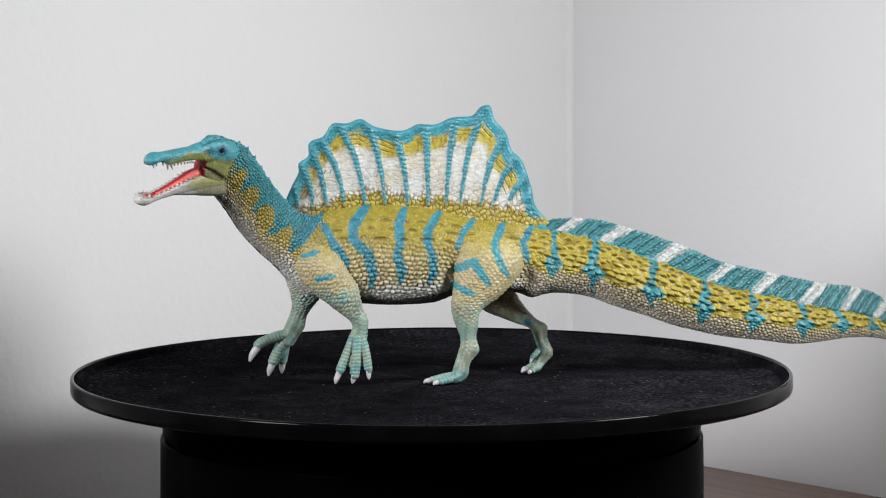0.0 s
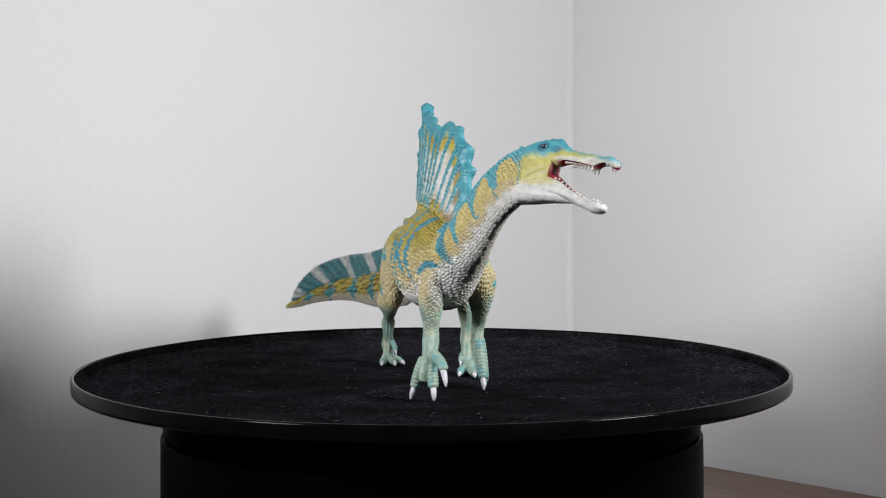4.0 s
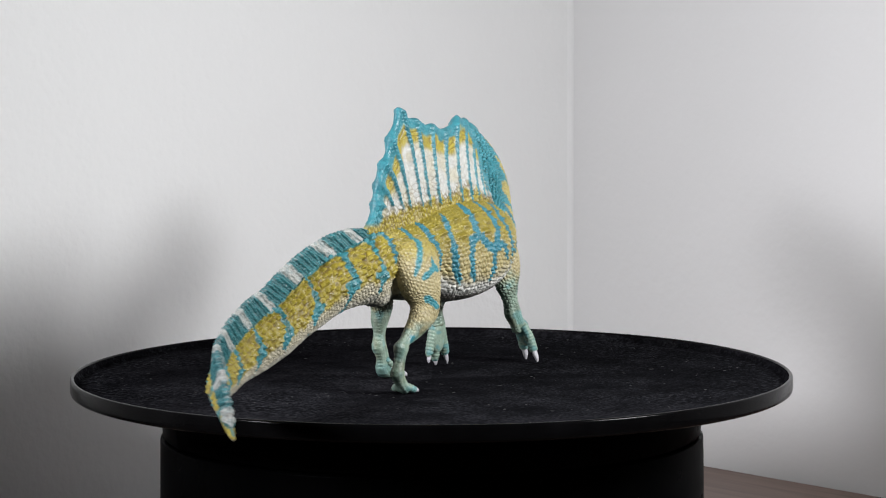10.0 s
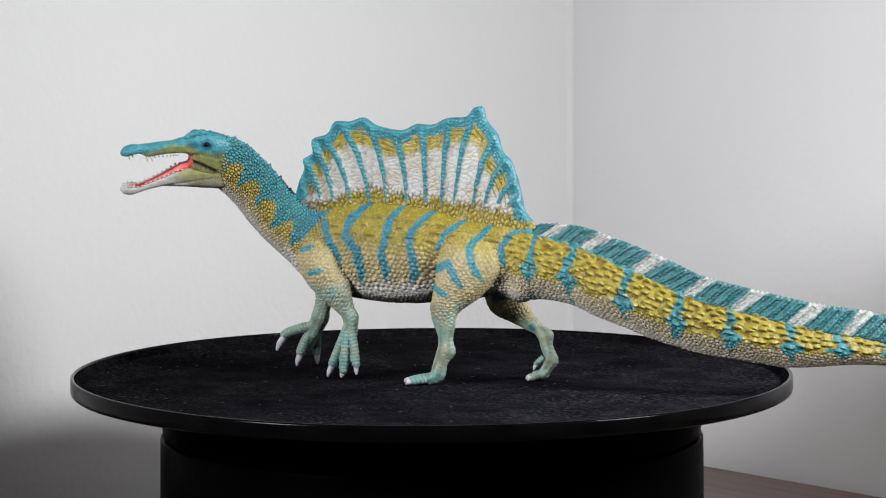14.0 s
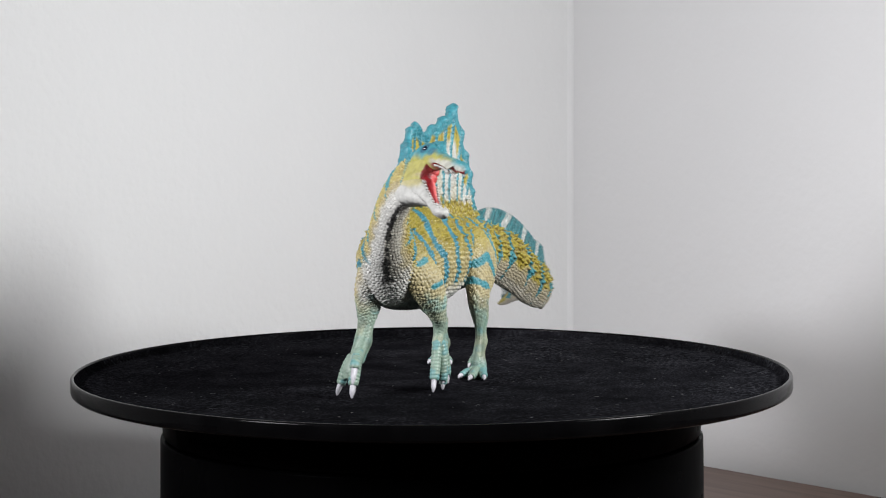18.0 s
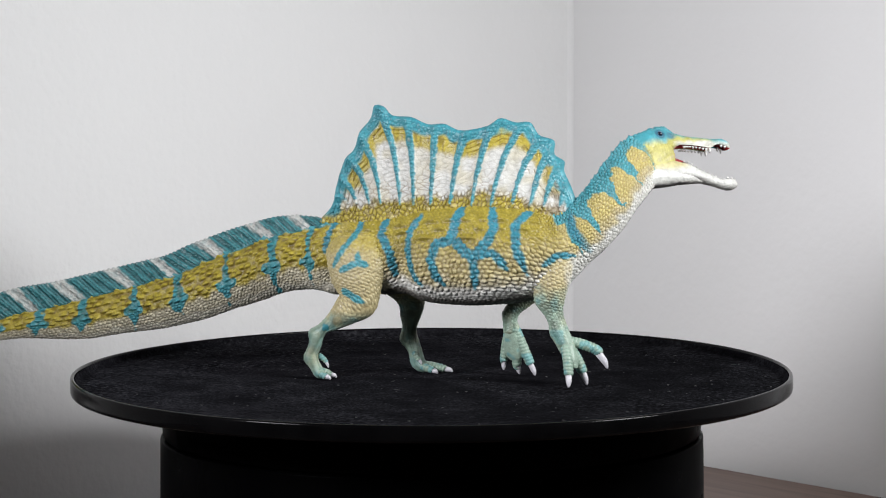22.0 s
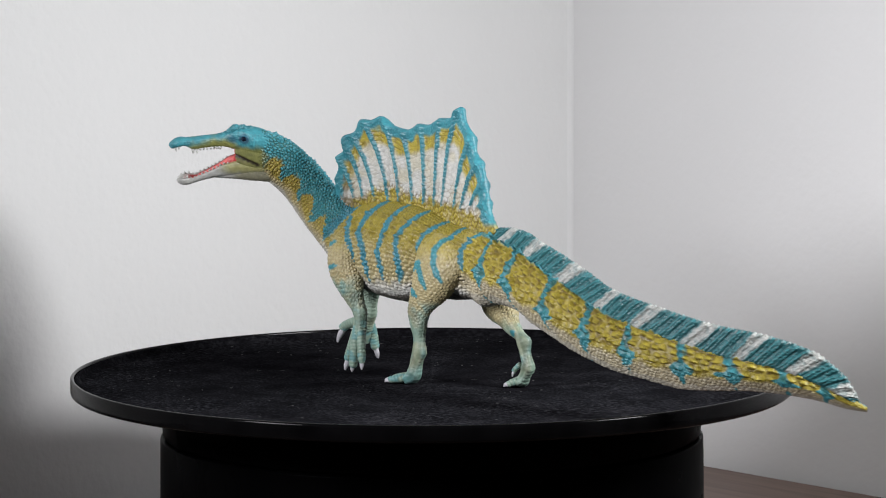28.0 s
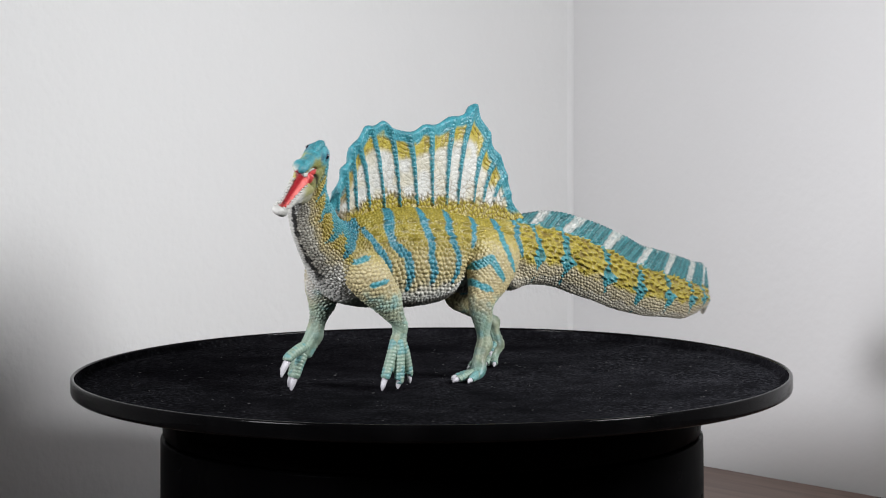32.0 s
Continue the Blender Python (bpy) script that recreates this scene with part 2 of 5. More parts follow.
tagged(box("wall_west", (-0.6, -SPAN - 0.12, FLOOR_Z), (SPAN + 0.12, -SPAN, TOP_Z), ROOM), "unseen dark grey wall closing the room, holding down bounced light", "wall", kind="structure")
tagged(box("ceiling", (-0.6, -SPAN - 0.12, TOP_Z), (SPAN + 0.12, 0.12, TOP_Z + 0.1), CEILING), "unseen dark grey ceiling, holding down bounced light", "ceiling", kind="structure")
tagged(box("floor", (-0.6, -SPAN - 0.12, FLOOR_Z - 0.1), (SPAN + 0.12, 0.12, FLOOR_Z), FLOOR), "dark brown wooden floor", "floor", kind="structure")

bm = bmesh.new()
turn = [(0.0, 0.0), (0.0032, -0.0001), (0.0018, -0.0007), (0.0007, -0.0018), (0.0001, -0.0032)]
low = [bm.verts.new((x, y, DESK + 0.001)) for x, y in turn]
top = [bm.verts.new((x, y, TOP_Z - 0.001)) for x, y in turn]
for k in range(5):
    bm.faces.new((low[k], low[(k + 1) % 5], top[(k + 1) % 5], top[k]))
bm.faces.new(low)
bm.faces.new(list(reversed(top)))
bmesh.ops.recalc_face_normals(bm, faces=bm.faces)
me = bpy.data.meshes.new("trim")
bm.to_mesh(me)
bm.free()
me.materials.append(WALL)
bead = tagged(new("trim", me), "thin white filler bead in the wall corner", "trim", kind="structure")
bead.matrix_world = ROOM_POSE


def desk():
    thing = tagged(new("desk"), "reddish brown wooden desk standing in the corner", "desk")
    thing.matrix_world = ROOM_POSE @ Matrix.Translation((0, 0, FLOOR_Z))

    def slab(name, lo, hi, bevel, label=""):
        bm = bmesh.new()
        bmesh.ops.create_cube(bm, size=1.0)
        for v in bm.verts:
            for k in range(3):
                v.co[k] = (v.co[k] + 0.5) * (hi[k] - lo[k]) + lo[k]
        bmesh.ops.bevel(bm, geom=bm.edges[:], offset=bevel, segments=2, affect="EDGES")
        return part(name, bm, WOOD, thing, label)
    slab("desktop", (0.07, -0.95, 0.71), (0.95, -0.003, 0.74), 0.002, "reddish brown wooden desktop")
    for x in (0.04, 0.86):
        for y in (-0.91, -0.09):
            slab("leg", (x, y, 0.0), (x + 0.05, y + 0.05, 0.71), 0.003)


desk()


# ---- the turntable ----
def lathe(profile, n=192, ring=False):
    """A turned mesh from (radius, height) in millimetres."""
    bm = bmesh.new()
    rings = []
    for r, z in profile:
        rings.append([bm.verts.new((r * MM * math.cos(2 * math.pi * k / n), r * MM * math.sin(2 * math.pi * k / n), z * MM)) for k in range(n)])
    for a, b in zip(rings, rings[1:]):
        for k in range(n):
            bm.faces.new((a[k], a[(k + 1) % n], b[(k + 1) % n], b[k]))
    if ring:
        for k in range(n):
            bm.faces.new((rings[-1][k], rings[-1][(k + 1) % n], rings[0][(k + 1) % n], rings[0][k]))
    else:
        bm.faces.new(list(reversed(rings[0])))
        bm.faces.new(rings[-1])
    bmesh.ops.recalc_face_normals(bm, faces=bm.faces)
    for f in bm.faces:
        f.smooth = len(f.verts) == 4
    return bm


def turntable():
    thing = tagged(new("turntable"), "black plastic motorised display turntable with a raised rim", "turntable")
    thing.location = (0, 0, DESK)
    up = -DESK / MM
    part("drum", lathe([(112.6, 0.0), (114.0, 1.0), (114.2, 4.0), (113.2, up - 23.4), (113.0, up - 22.7), (112.4, up - 22.4), (109.0, up - 22.4)]), GLOSS, thing, "glossy black plastic drum base")
    part("collar", lathe([(108.0, up - 22.0), (111.8, up - 21.6), (112.2, up - 21.0), (112.6, up - 8.0), (112.6, up - 3.6), (106.0, up - 3.6)]), GLOSS, thing)
    platter = new("platter")
    platter.parent = thing
    platter["label"] = "round black platter with dusty top"
    platter.location = (0, 0, -DESK)
    bm = lathe([(146.2, -2.8), (148.8, -3.4), (149.7, -2.8), (150.0, -1.8), (149.9, 2.6), (149.75, 3.1), (149.4, 3.45), (148.9, 3.55), (148.4, 3.4), (148.15, 3.0), (148.0, 1.2), (147.0, -0.6), (146.2, -1.0)], 256, True)
    for v in bm.verts:     # the lip is not quite true
        if v.co.z > 0.002:
            w = math.atan2(v.co.y, v.co.x)
            v.co.z += (0.16 * math.sin(2 * w + 0.6) + 0.1 * math.sin(5 * w)) * MM
    part("rim", bm, RIM, platter, "raised satin black rim")
    part("mat", lathe([(100.0, -2.9), (145.9, -2.9), (146.0, -0.6), (147.3, 0.5), (147.95, 2.9), (147.6, 2.95), (146.6, 0.7), (145.6, 0.05), (144.8, 0.0), (90.0, 0.0), (30.0, 0.0)], 160), MAT, platter, "matte black dusty top")
    rnd = random.Random(5)
    bm = bmesh.new()
    for _ in range(190):
        r, a = 142 * math.sqrt(rnd.random()), rnd.uniform(0, 6.283)
        s = rnd.choice((0.12, 0.15, 0.2, 0.28, 0.4)) * MM
        stretch = rnd.choice((1, 1, 1.5, 5, 9)) if s < 0.25 * MM else rnd.uniform(1, 1.8)
        m = Matrix.Translation((r * MM * math.cos(a), r * MM * math.sin(a), 0.06 * MM)) @ Matrix.Rotation(rnd.uniform(0, 6.283), 4, "Z") @ Matrix.Diagonal((s * stretch, s, s * 0.5, 1))
        bmesh.ops.create_icosphere(bm, subdivisions=1, radius=1.0, matrix=m)
    tagged(part("dust", bm, DUST, platter, "pale dust specks and lint"), kind="stuff")
    return platter


platter = turntable()

# ---- the dinosaur's paint ----
TEAL = np.array([0.048, 0.250, 0.296])
OCHRE = np.array([0.365, 0.298, 0.040])
CREAM = np.array([0.430, 0.372, 0.205])
WHITE = np.array([0.520, 0.522, 0.495])
GREY = np.array([0.42, 0.37, 0.31])
MINT = np.array([0.265, 0.36, 0.29])
RED = np.array([0.62, 0.07, 0.07])
CLAW = np.array([0.58, 0.57, 0.61])
CHARCOAL = np.array([0.05, 0.05, 0.05])

# stripes on the flanks, in the side plane
LEFT = [
    ([(-46.9, 71.5), (-48.1, 66.8), (-57.5, 56.4)], 2.4),
    ([(-44.4, 65.5), (-40.1, 58.3), (-36.0, 52.5), (-34.1, 47.3)], 1.9),
    ([(-25.8, 73.9), (-32.0, 65.3), (-31.8, 59.5), (-26.2, 54.3), (-23.9, 46.6), (-24.6, 40.1)], 2.4),
    ([(-10.9, 71.5), (-13.2, 65.3), (-12.7, 58.3), (-13.7, 52.5), (-11.8, 46.6), (-12.8, 41.9)], 2.1),
    ([(3.5, 69.7), (-1.1, 63.4), (-1.6, 58.3), (0.7, 52.4), (1.2, 46.6), (-1.1, 41.5)], 2.0),
    ([(18.4, 67.8), (12.8, 61.8), (10.9, 55.5)], 1.6),
    ([(30.3, 66.2), (25.8, 57.1), (28.1, 50.1), (31.4, 44.3)], 1.9),
    ([(41.8, 64.1), (37.9, 57.1), (40.2, 49.4)], 1.7),
    ([(-54.7, 74.1), (-50.6, 68.5), (-46.6, 66.2)], 2.6), ([(-46.6, 66.2), (-45.9, 71.3)], 2.0), ([(-47.3, 66.2), (-50.8, 62.9), (-54.1, 57.3)], 2.0)]
RIGHT = [
    ([(41.2, 66.8), (43.2, 52.9)], 1.5),
    ([(28.8, 66.8), (29.2, 60.0), (33.6, 54.0), (37.0, 47.6)], 1.6),
    ([(17.7, 67.4), (17.8, 60.7), (13.7, 54.4), (12.1, 42.1)], 2.0),
    ([(2.0, 68.4), (5.1, 62.8), (5.1, 53.5), (3.4, 45.3), (-0.4, 41.0)], 1.7),
    ([(-15.0, 71.6), (-14.1, 64.3), (-13.3, 58.5)], 2.6),
    ([(-13.1, 59.2), (-7.4, 57.9), (-5.5, 51.8), (-6.9, 45.6), (-10.5, 41.7)], 2.1),
    ([(-15.0, 59.5), (-20.2, 55.0), (-25.0, 52.7)], 2.5),
    ([(-22.6, 54.5), (-24.1, 47.1), (-23.6, 40.6)], 2.0),
    ([(-24.5, 54.8), (-28.8, 58.9), (-31.1, 64.7), (-27.4, 73.4)], 2.1),
    ([(-25.0, 54.1), (-31.6, 54.7), (-34.5, 51.6), (-37.1, 48.2)], 2.0),
    ([(-44.1, 71.6), (-39.2, 65.5), (-40.6, 56.8), (-44.9, 46.3)], 2.0),
    ([(-51.4, 49.7), (-56.3, 53.7), (-62.2, 53.4)], 1.5),
    ([(-59.9, 68.9), (-61.2, 64.2), (-64.5, 60.1), (-68.7, 54.2)], 2.0)]


def stripe_mask(P, lines, edge=0.5):
    """1 on the stripes, with tapered ends and a scaly edge."""
    x, z = P[..., 0], P[..., 2]
    jag = (vnoise(P, 1.6) - 0.5) * 0.7
    out = np.zeros(x.shape)
    for line, w in lines:
        d, way = near_line(x, z, line)
        taper = np.minimum(1.0, 0.65 + 4.0 * way) * np.minimum(1.0, 0.45 + 3.0 * (1 - way))
        out = np.maximum(out, 1 - step(d + jag, 0.97 * w * taper - edge, 0.97 * w * taper + edge))
    return out


# ---- the dinosaur's body ----
# back point, belly point, half width
NECK = [
    (-80.2, -34.2, 101.6, -89.0, -28.2, 80.8, 4.5), (-75.2, -27, 98, -86.8, -23.8, 77.4, 5.4), (-71.6, -19.6, 92, -83.2, -19.2, 71.6, 5.8),
    (-67.4, -13.8, 84.8, -78.4, -15.4, 63.6, 6.4), (-62.3, -10.4, 77.4, -72, -11.9, 55.8, 7.6), (-56.5, -7.2, 71, -64.3, -8.6, 48.4, 9.6)]
TRUNK = [
    (-50, -4.6, 69, -57.0, -5.2, 40.3, 11.4), (-42, -2.6, 71, -48.5, -3.0, 35.6, 13.4), (-28, -0.6, 73, -31, -1, 32.3, 16.3), (-12, -0.5, 72.5, -14, -0.8, 31.5, 16.8),
    (5, -0.3, 70.2, 3, -0.5, 33, 16.4), (20, 0, 67.2, 20, 0, 35.3, 14.6), (33, 0, 65.7, 33, 0, 36.5, 12.6)]
# x, y, back height, belly height, half width
TAIL = [
    (45, 0, 64, 35.3, 11.2), (54.5, -0.3, 61.5, 36.3, 9.8), (67, -0.8, 58.8, 34.5, 8.8), (79, -1.8, 54.7, 30.2, 8.0), (91, -1.3, 50.2, 26.5, 7.3),
    (102.5, -0.3, 45.7, 22.3, 6.8), (114.5, 1, 40.4, 19.2, 6.3), (127, 2.5, 37.1, 16.7, 5.8), (139, 5.4, 34.5, 15, 5.3), (152.5, 10.3, 31.0, 12.8, 4.7),
    (164.5, 16, 27.9, 12.9, 4.1), (177, 23.3, 25.5, 13.6, 3.5), (187.6, 32, 22.5, 12.7, 2.8), (196.2, 40.8, 18.0, 10.6, 2.2), (202.8, 47.8, 13.2, 8, 1.5), (208, 53.6, 8.6, 6.8, 0.7)]
STATIONS = NECK + TRUNK + [(x + 1.5 if x < 130 else x, y, zt, x - 1.5 if x < 130 else x, y, zb, w) for x, y, zt, zb, w in TAIL]
TAIL_BANDS = (13.6, 15.05, 17.0, 18.85, 20.5, 22.2, 23.6, 25.0, 26.2)
NECK_BANDS = (0.2, 1.55, 2.77, 4.05, 5.08)     # teal bands reaching down between ochre patches


def body_mesh():
    nu, nv = 1300, 320
    S, tau = spline(STATIONS, nu)
    D, V, w = S[:, 0:3], S[:, 3:6], np.maximum(S[:, 6], 0.4)
    mid, up = (D + V) / 2, (D - V) / 2
    tang = np.gradient(mid, axis=0)
    side = np.cross(tang, up)
    side /= np.linalg.norm(side, axis=1, keepdims=True)
    a = np.linspace(0, 2 * np.pi, nv, endpoint=False)
    ca, sa = np.cos(a), np.sin(a)
    # fuller low on the trunk, narrower towards the back
    egg = 1.0 - 0.16 * np.clip(ca, 0, 1) ** 1.5
    wedge = 1.0 - 0.5 * step(tau, 13.0, 15.5)[:, None] * (np.clip(-ca, 0, 1) ** 1.5)[None, :]
    P = mid[:, None] + up[:, None] * ca[None, :, None] + side[:, None] * (w[:, None] * wedge * (np.sign(sa) * np.abs(sa) ** 0.9 * egg)[None, :])[..., None]
    N = grid_normals(P)
    if np.mean(np.sum(N * (P - mid[:, None]), -1)) < 0:
        N = -N
    T = np.repeat(tau[:, None], nv, 1)
    high = np.repeat(((ca + 1) / 2)[None], nu, 0)
    leftside = (P[..., 1] - mid[:, None, 1]) < 0
    # millimetres along the spine, and down from it on either side
    arc = np.concatenate([[0], np.cumsum(np.linalg.norm(np.diff(mid, axis=0), axis=1))])[:, None] + 0 * high
    hop = np.linalg.norm(np.roll(P, -1, 1) - P, axis=-1)
    lap = np.cumsum(hop, 1) - hop
    far = np.arange(nv)[None] > nv // 2
    down = np.where(far, hop.sum(1, keepdims=True) - lap, lap) + 0 * high
    Tu = np.gradient(P, axis=0)
    Tu /= np.maximum(np.linalg.norm(Tu, axis=-1, keepdims=True), 1e-9)
    Tv = (np.roll(P, -1, 1) - np.roll(P, 1, 1)) * np.where(far, -1.0, 1.0)[..., None]
    Tv /= np.maximum(np.linalg.norm(Tv, axis=-1, keepdims=True), 1e-9)
    sway = 1.6 * (vnoise(P, 9.0) - 0.5)
    lane = np.where(far, 400.0, 0.0)
    # pebbled scales, coarser on the flanks
    d1, d2, ox, oy, key = pebbles(arc + sway, down + sway + lane, 2.35, 1.95, 0.6)
    fit = 1.0 + 0.10 * (1 - step(T, 4.6, 6.2))
    walked = np.concatenate([0 * arc[:1], np.cumsum(np.diff(arc, axis=0) * (fit[1:] + fit[:-1]) / 2, 0)])
    e1, e2, qx, qy, key2 = pebbles(walked + 0.5 * sway, down * fit + 0.5 * sway + lane, 1.7, 1.4, 0.72, 3.0)
    coarse = step(T, 5.0, 6.3) * (1 - step(T, 12.0, 13.2)) * (1 - step(high, 0.62, 0.76)) * step(high, 0.10, 0.17)
    plain = step(T, 6.2, 7.2) * (1 - step(T, 12.0, 13.0)) * step(high, 0.66, 0.8)     # the smooth upper back
    fade = 1 - step(T, 25.0, 28.5)
    neck_low = (1 - step(T, 4.0, 5.5)) * np.where(leftside, 1 - step(high, 0.2, 0.45), 1 - step(high, 0.7, 0.9))
    heap = coarse * 1.12 * dome(d1, d2, 0.95) * (0.7 + 0.6 * key) + (1 - coarse) * (1 - 0.4 * plain) * (1.0 - 0.35 * neck_low - 0.2 * step(T, 5.0, 6.5) - 0.1 * step(T, 12.0, 13.5)) * dome(e1, e2, 0.9) * (0.75 + 0.5 * key2)
    ang = np.where(a > np.pi, 2 * np.pi - a, a)[None]
    # keeled scutes in staggered rows on the tail
    where = step(T, 12.3, 13.4) * fade
    _, _, kx, ky, kkey = pebbles(arc + 0.9 * sway, down + 0.5 * sway + lane, 3.9, 2.5, 0.75, 7.0)
    keel = np.clip(1 - np.abs(kx - 0.08) / 0.52, 0, 1) ** 0.8 * np.where(ky < 0.2, np.clip((ky + 0.55) / 0.75, 0, 1) ** 1.3, np.clip((0.46 - ky) / 0.26, 0, 1)) * (0.65 + 0.7 * kkey)
    keel_shade = step(ky, 0.22, 0.4) * (1 - step(np.abs(kx), 0.22, 0.5))
    armour = where * step(high, 0.36, 0.46)
    # long ledges in three rows along the back
    back = step(T, 6.3, 7.2) * (1 - step(T, 12.6, 13.6))
    bumps = np.zeros_like(high)
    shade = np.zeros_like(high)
    for k, (row, pitch) in enumerate(((0.74, 7.3), (0.95, 8.4), (1.15, 9.2))):
        cell = arc / pitch + 0.37 * k
        ph = cell % 1.0
        r = row + 0.05 * (hash3(np.stack([np.floor(cell), 0 * cell + k, 0 * cell], -1), 6) - 0.5)
        big = 0.6 + 0.7 * hash3(np.stack([np.floor(cell), 0 * cell + k, 0 * cell + 1], -1), 4)
        lens = np.clip(1 - np.abs(ph - 0.5) / (0.40 * big), 0, 1)
        u = (ang - r) / 0.10
        bumps = bumps + big * lens ** 0.8 * np.where(u < 0, np.clip(1 + u, 0, 1) ** 1.5, np.clip(1 - u / 0.3, 0, 1))
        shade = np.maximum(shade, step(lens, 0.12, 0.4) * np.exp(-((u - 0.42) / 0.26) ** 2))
    heap = heap * (1 - 0.75 * armour) + keel * (1.15 + 0.7 * vnoise(P + 2, 5.0)) * armour + bumps * 1.75 * back
    wide = (vnoise(P, 14.0) - 0.5) * 1.0 * step(T, 5, 7) * (1 - step(T, 13, 15))
    vent = 2.4 * np.exp(-((T - 12.75) / 0.4) ** 2) * np.exp(-(high / 0.13) ** 2)
    # hollow before the thigh, bulge of the shoulder blade
    wide = wide + vent - 4.3 * np.exp(-((P[..., 0] - 10) / 5.5) ** 2 - ((P[..., 2] - 45) / 12.0) ** 2) + 0.9 * np.exp(-((P[..., 0] + 44) / 7.0) ** 2 - ((P[..., 2] - 57) / 8.0) ** 2)
    wide = wide - 3.4 * np.exp(-((P[..., 0] - 40.5) / 5.0) ** 2 - ((P[..., 2] - 42) / 7.0) ** 2)
    heap = heap * (0.55 + 0.45 * step(high, 0.03, 0.25))
    Q = P + N * (heap * np.clip(w / 6.0, 0.25, 1.0)[:, None] + wide)[..., None]
    # paint
    j = (vnoise(P, 3.0) - 0.5)
    fine = (vnoise(P, 1.2) - 0.5)
    G = P - 0.3 * (Tu * (coarse * ox * 2.35 + (1 - coarse) * qx * 1.7)[..., None] + Tv * (coarse * oy * 1.95 + (1 - coarse) * qy * 1.4)[..., None])
    x = P[..., 0]
    trunk = step(T, 5.3, 6.0) * (1 - step(T, 12.0, 12.6))
    neck = 1 - step(T, 5.3, 6.0)
    tail = step(T, 12.0, 12.6)
    C = np.broadcast_to(CREAM, P.shape).copy()
    top = OCHRE * np.array([0.80, 0.80, 0.85])
    line = 57.0 - 0.05 * (x + 10)
    C = blend(C, top, trunk * (0.25 + 0.75 * step(G[..., 2] + 5 * j, line - 7.0, line + 4.0)))
    C = blend(C, OCHRE * 1.0, tail * step(high + 0.16 * j, 0.33, 0.46))
    # lower tail and left neck toned down: their shade is in the colour
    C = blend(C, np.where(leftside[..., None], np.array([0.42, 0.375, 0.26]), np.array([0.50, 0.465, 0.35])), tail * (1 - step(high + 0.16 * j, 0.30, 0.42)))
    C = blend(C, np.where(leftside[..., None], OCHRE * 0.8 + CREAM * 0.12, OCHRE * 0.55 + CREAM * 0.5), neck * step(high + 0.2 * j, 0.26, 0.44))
    C = blend(C, CREAM * np.where(leftside, 0.82, 0.85)[..., None], neck * (1 - step(high + 0.2 * j, 0.15, 0.34)))
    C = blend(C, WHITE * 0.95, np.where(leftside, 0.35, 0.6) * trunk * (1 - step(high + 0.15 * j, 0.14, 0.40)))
    # pale belly, dark throat line
    C = blend(C, WHITE, (1 - step(high + 0.12 * j, 0.10, 0.19)) * (0.45 + 0.55 * trunk))
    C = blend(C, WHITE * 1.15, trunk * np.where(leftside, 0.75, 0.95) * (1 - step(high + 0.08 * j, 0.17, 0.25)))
    # throat greyer on the left, with its shadow painted in
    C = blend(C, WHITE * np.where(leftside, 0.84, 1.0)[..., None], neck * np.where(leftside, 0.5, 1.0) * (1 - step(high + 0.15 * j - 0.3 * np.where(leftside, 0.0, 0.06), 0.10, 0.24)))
    C = blend(C, WHITE * 1.05, 0.9 * step(-x, 42.0, 50.0) * step(T, 4.6, 5.4) * (1 - step(high + 0.2 * j, 0.22, 0.42)))
    throat = (1 - step(T, 4.9, 5.8)) * (1 - step(np.abs(sa)[None] + 0.25 * fine + 0.12 * j + (high > 0.5), 0.08, 0.17))
    C = blend(C, CHARCOAL * 0.5, throat * 0.95)
    # shadow under the trunk, painted as a dark grey strip
    belly_shade = step(T, 6.6, 7.4) * (1 - step(T, 12.2, 13.0)) * (1 - step(high + 0.05 * fine, 0.065, 0.115))
    C = blend(C, GREY * 0.2, belly_shade * 0.9)
    # teal bands
    tg = T - 0.6 * (high - 0.4) + 0.3 * j + 0.12 * fine
    near = np.min(np.stack([np.abs(tg - b) for b in NECK_BANDS]), 0) / 0.61
    low_h, top_h = np.where(leftside, 0.31, 0.19), np.where(leftside, 0.71, 0.85)
    limit = low_h + (top_h - low_h) * (1 - (1 - np.clip(near, 0, 1)) ** np.where(leftside, 2.0, 2.8))
    nb = step(high + 0.10 * fine + 0.05 * (key2 - 0.5), limit - 0.03, limit + 0.035)
    C = blend(C, TEAL, nb * (1 - step(T + 0.3 * j, 5.3 + 0.5 * (high > 0.84), 5.5 + 0.5 * (high > 0.84))))
    tb = step(high + 0.03 * j, 0.955, 0.975) * step(T, 12.2, 13.0)
    for at in TAIL_BANDS:
        reach = np.clip((high - 0.13) / 0.2, 0, 1)
        half = reach * (0.13 + 0.25 * np.exp(-((high - 0.47) / 0.10) ** 2))
        tb = np.maximum(tb, 1 - step(np.abs(T - at - 0.18 * (0.5 - high)) + 0.28 * (vnoise(P, 2.2) - 0.5), half - 0.03, half + 0.03))
    C = blend(C, TEAL, tb)
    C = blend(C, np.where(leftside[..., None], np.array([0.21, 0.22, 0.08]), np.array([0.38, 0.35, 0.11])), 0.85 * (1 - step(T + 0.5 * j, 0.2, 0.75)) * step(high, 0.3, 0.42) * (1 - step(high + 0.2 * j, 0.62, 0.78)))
    m = np.where(leftside, stripe_mask(G, [(q, 0.9 * f) for q, f in LEFT]), stripe_mask(G, [(q, 0.92 * f) for q, f in RIGHT])) * step(T, 4.4, 5.0) * (1 - step(T, 13.2, 13.6)) * (high > 0.12)
    C = blend(C, TEAL * np.array([0.75, 0.82, 0.92]), m)
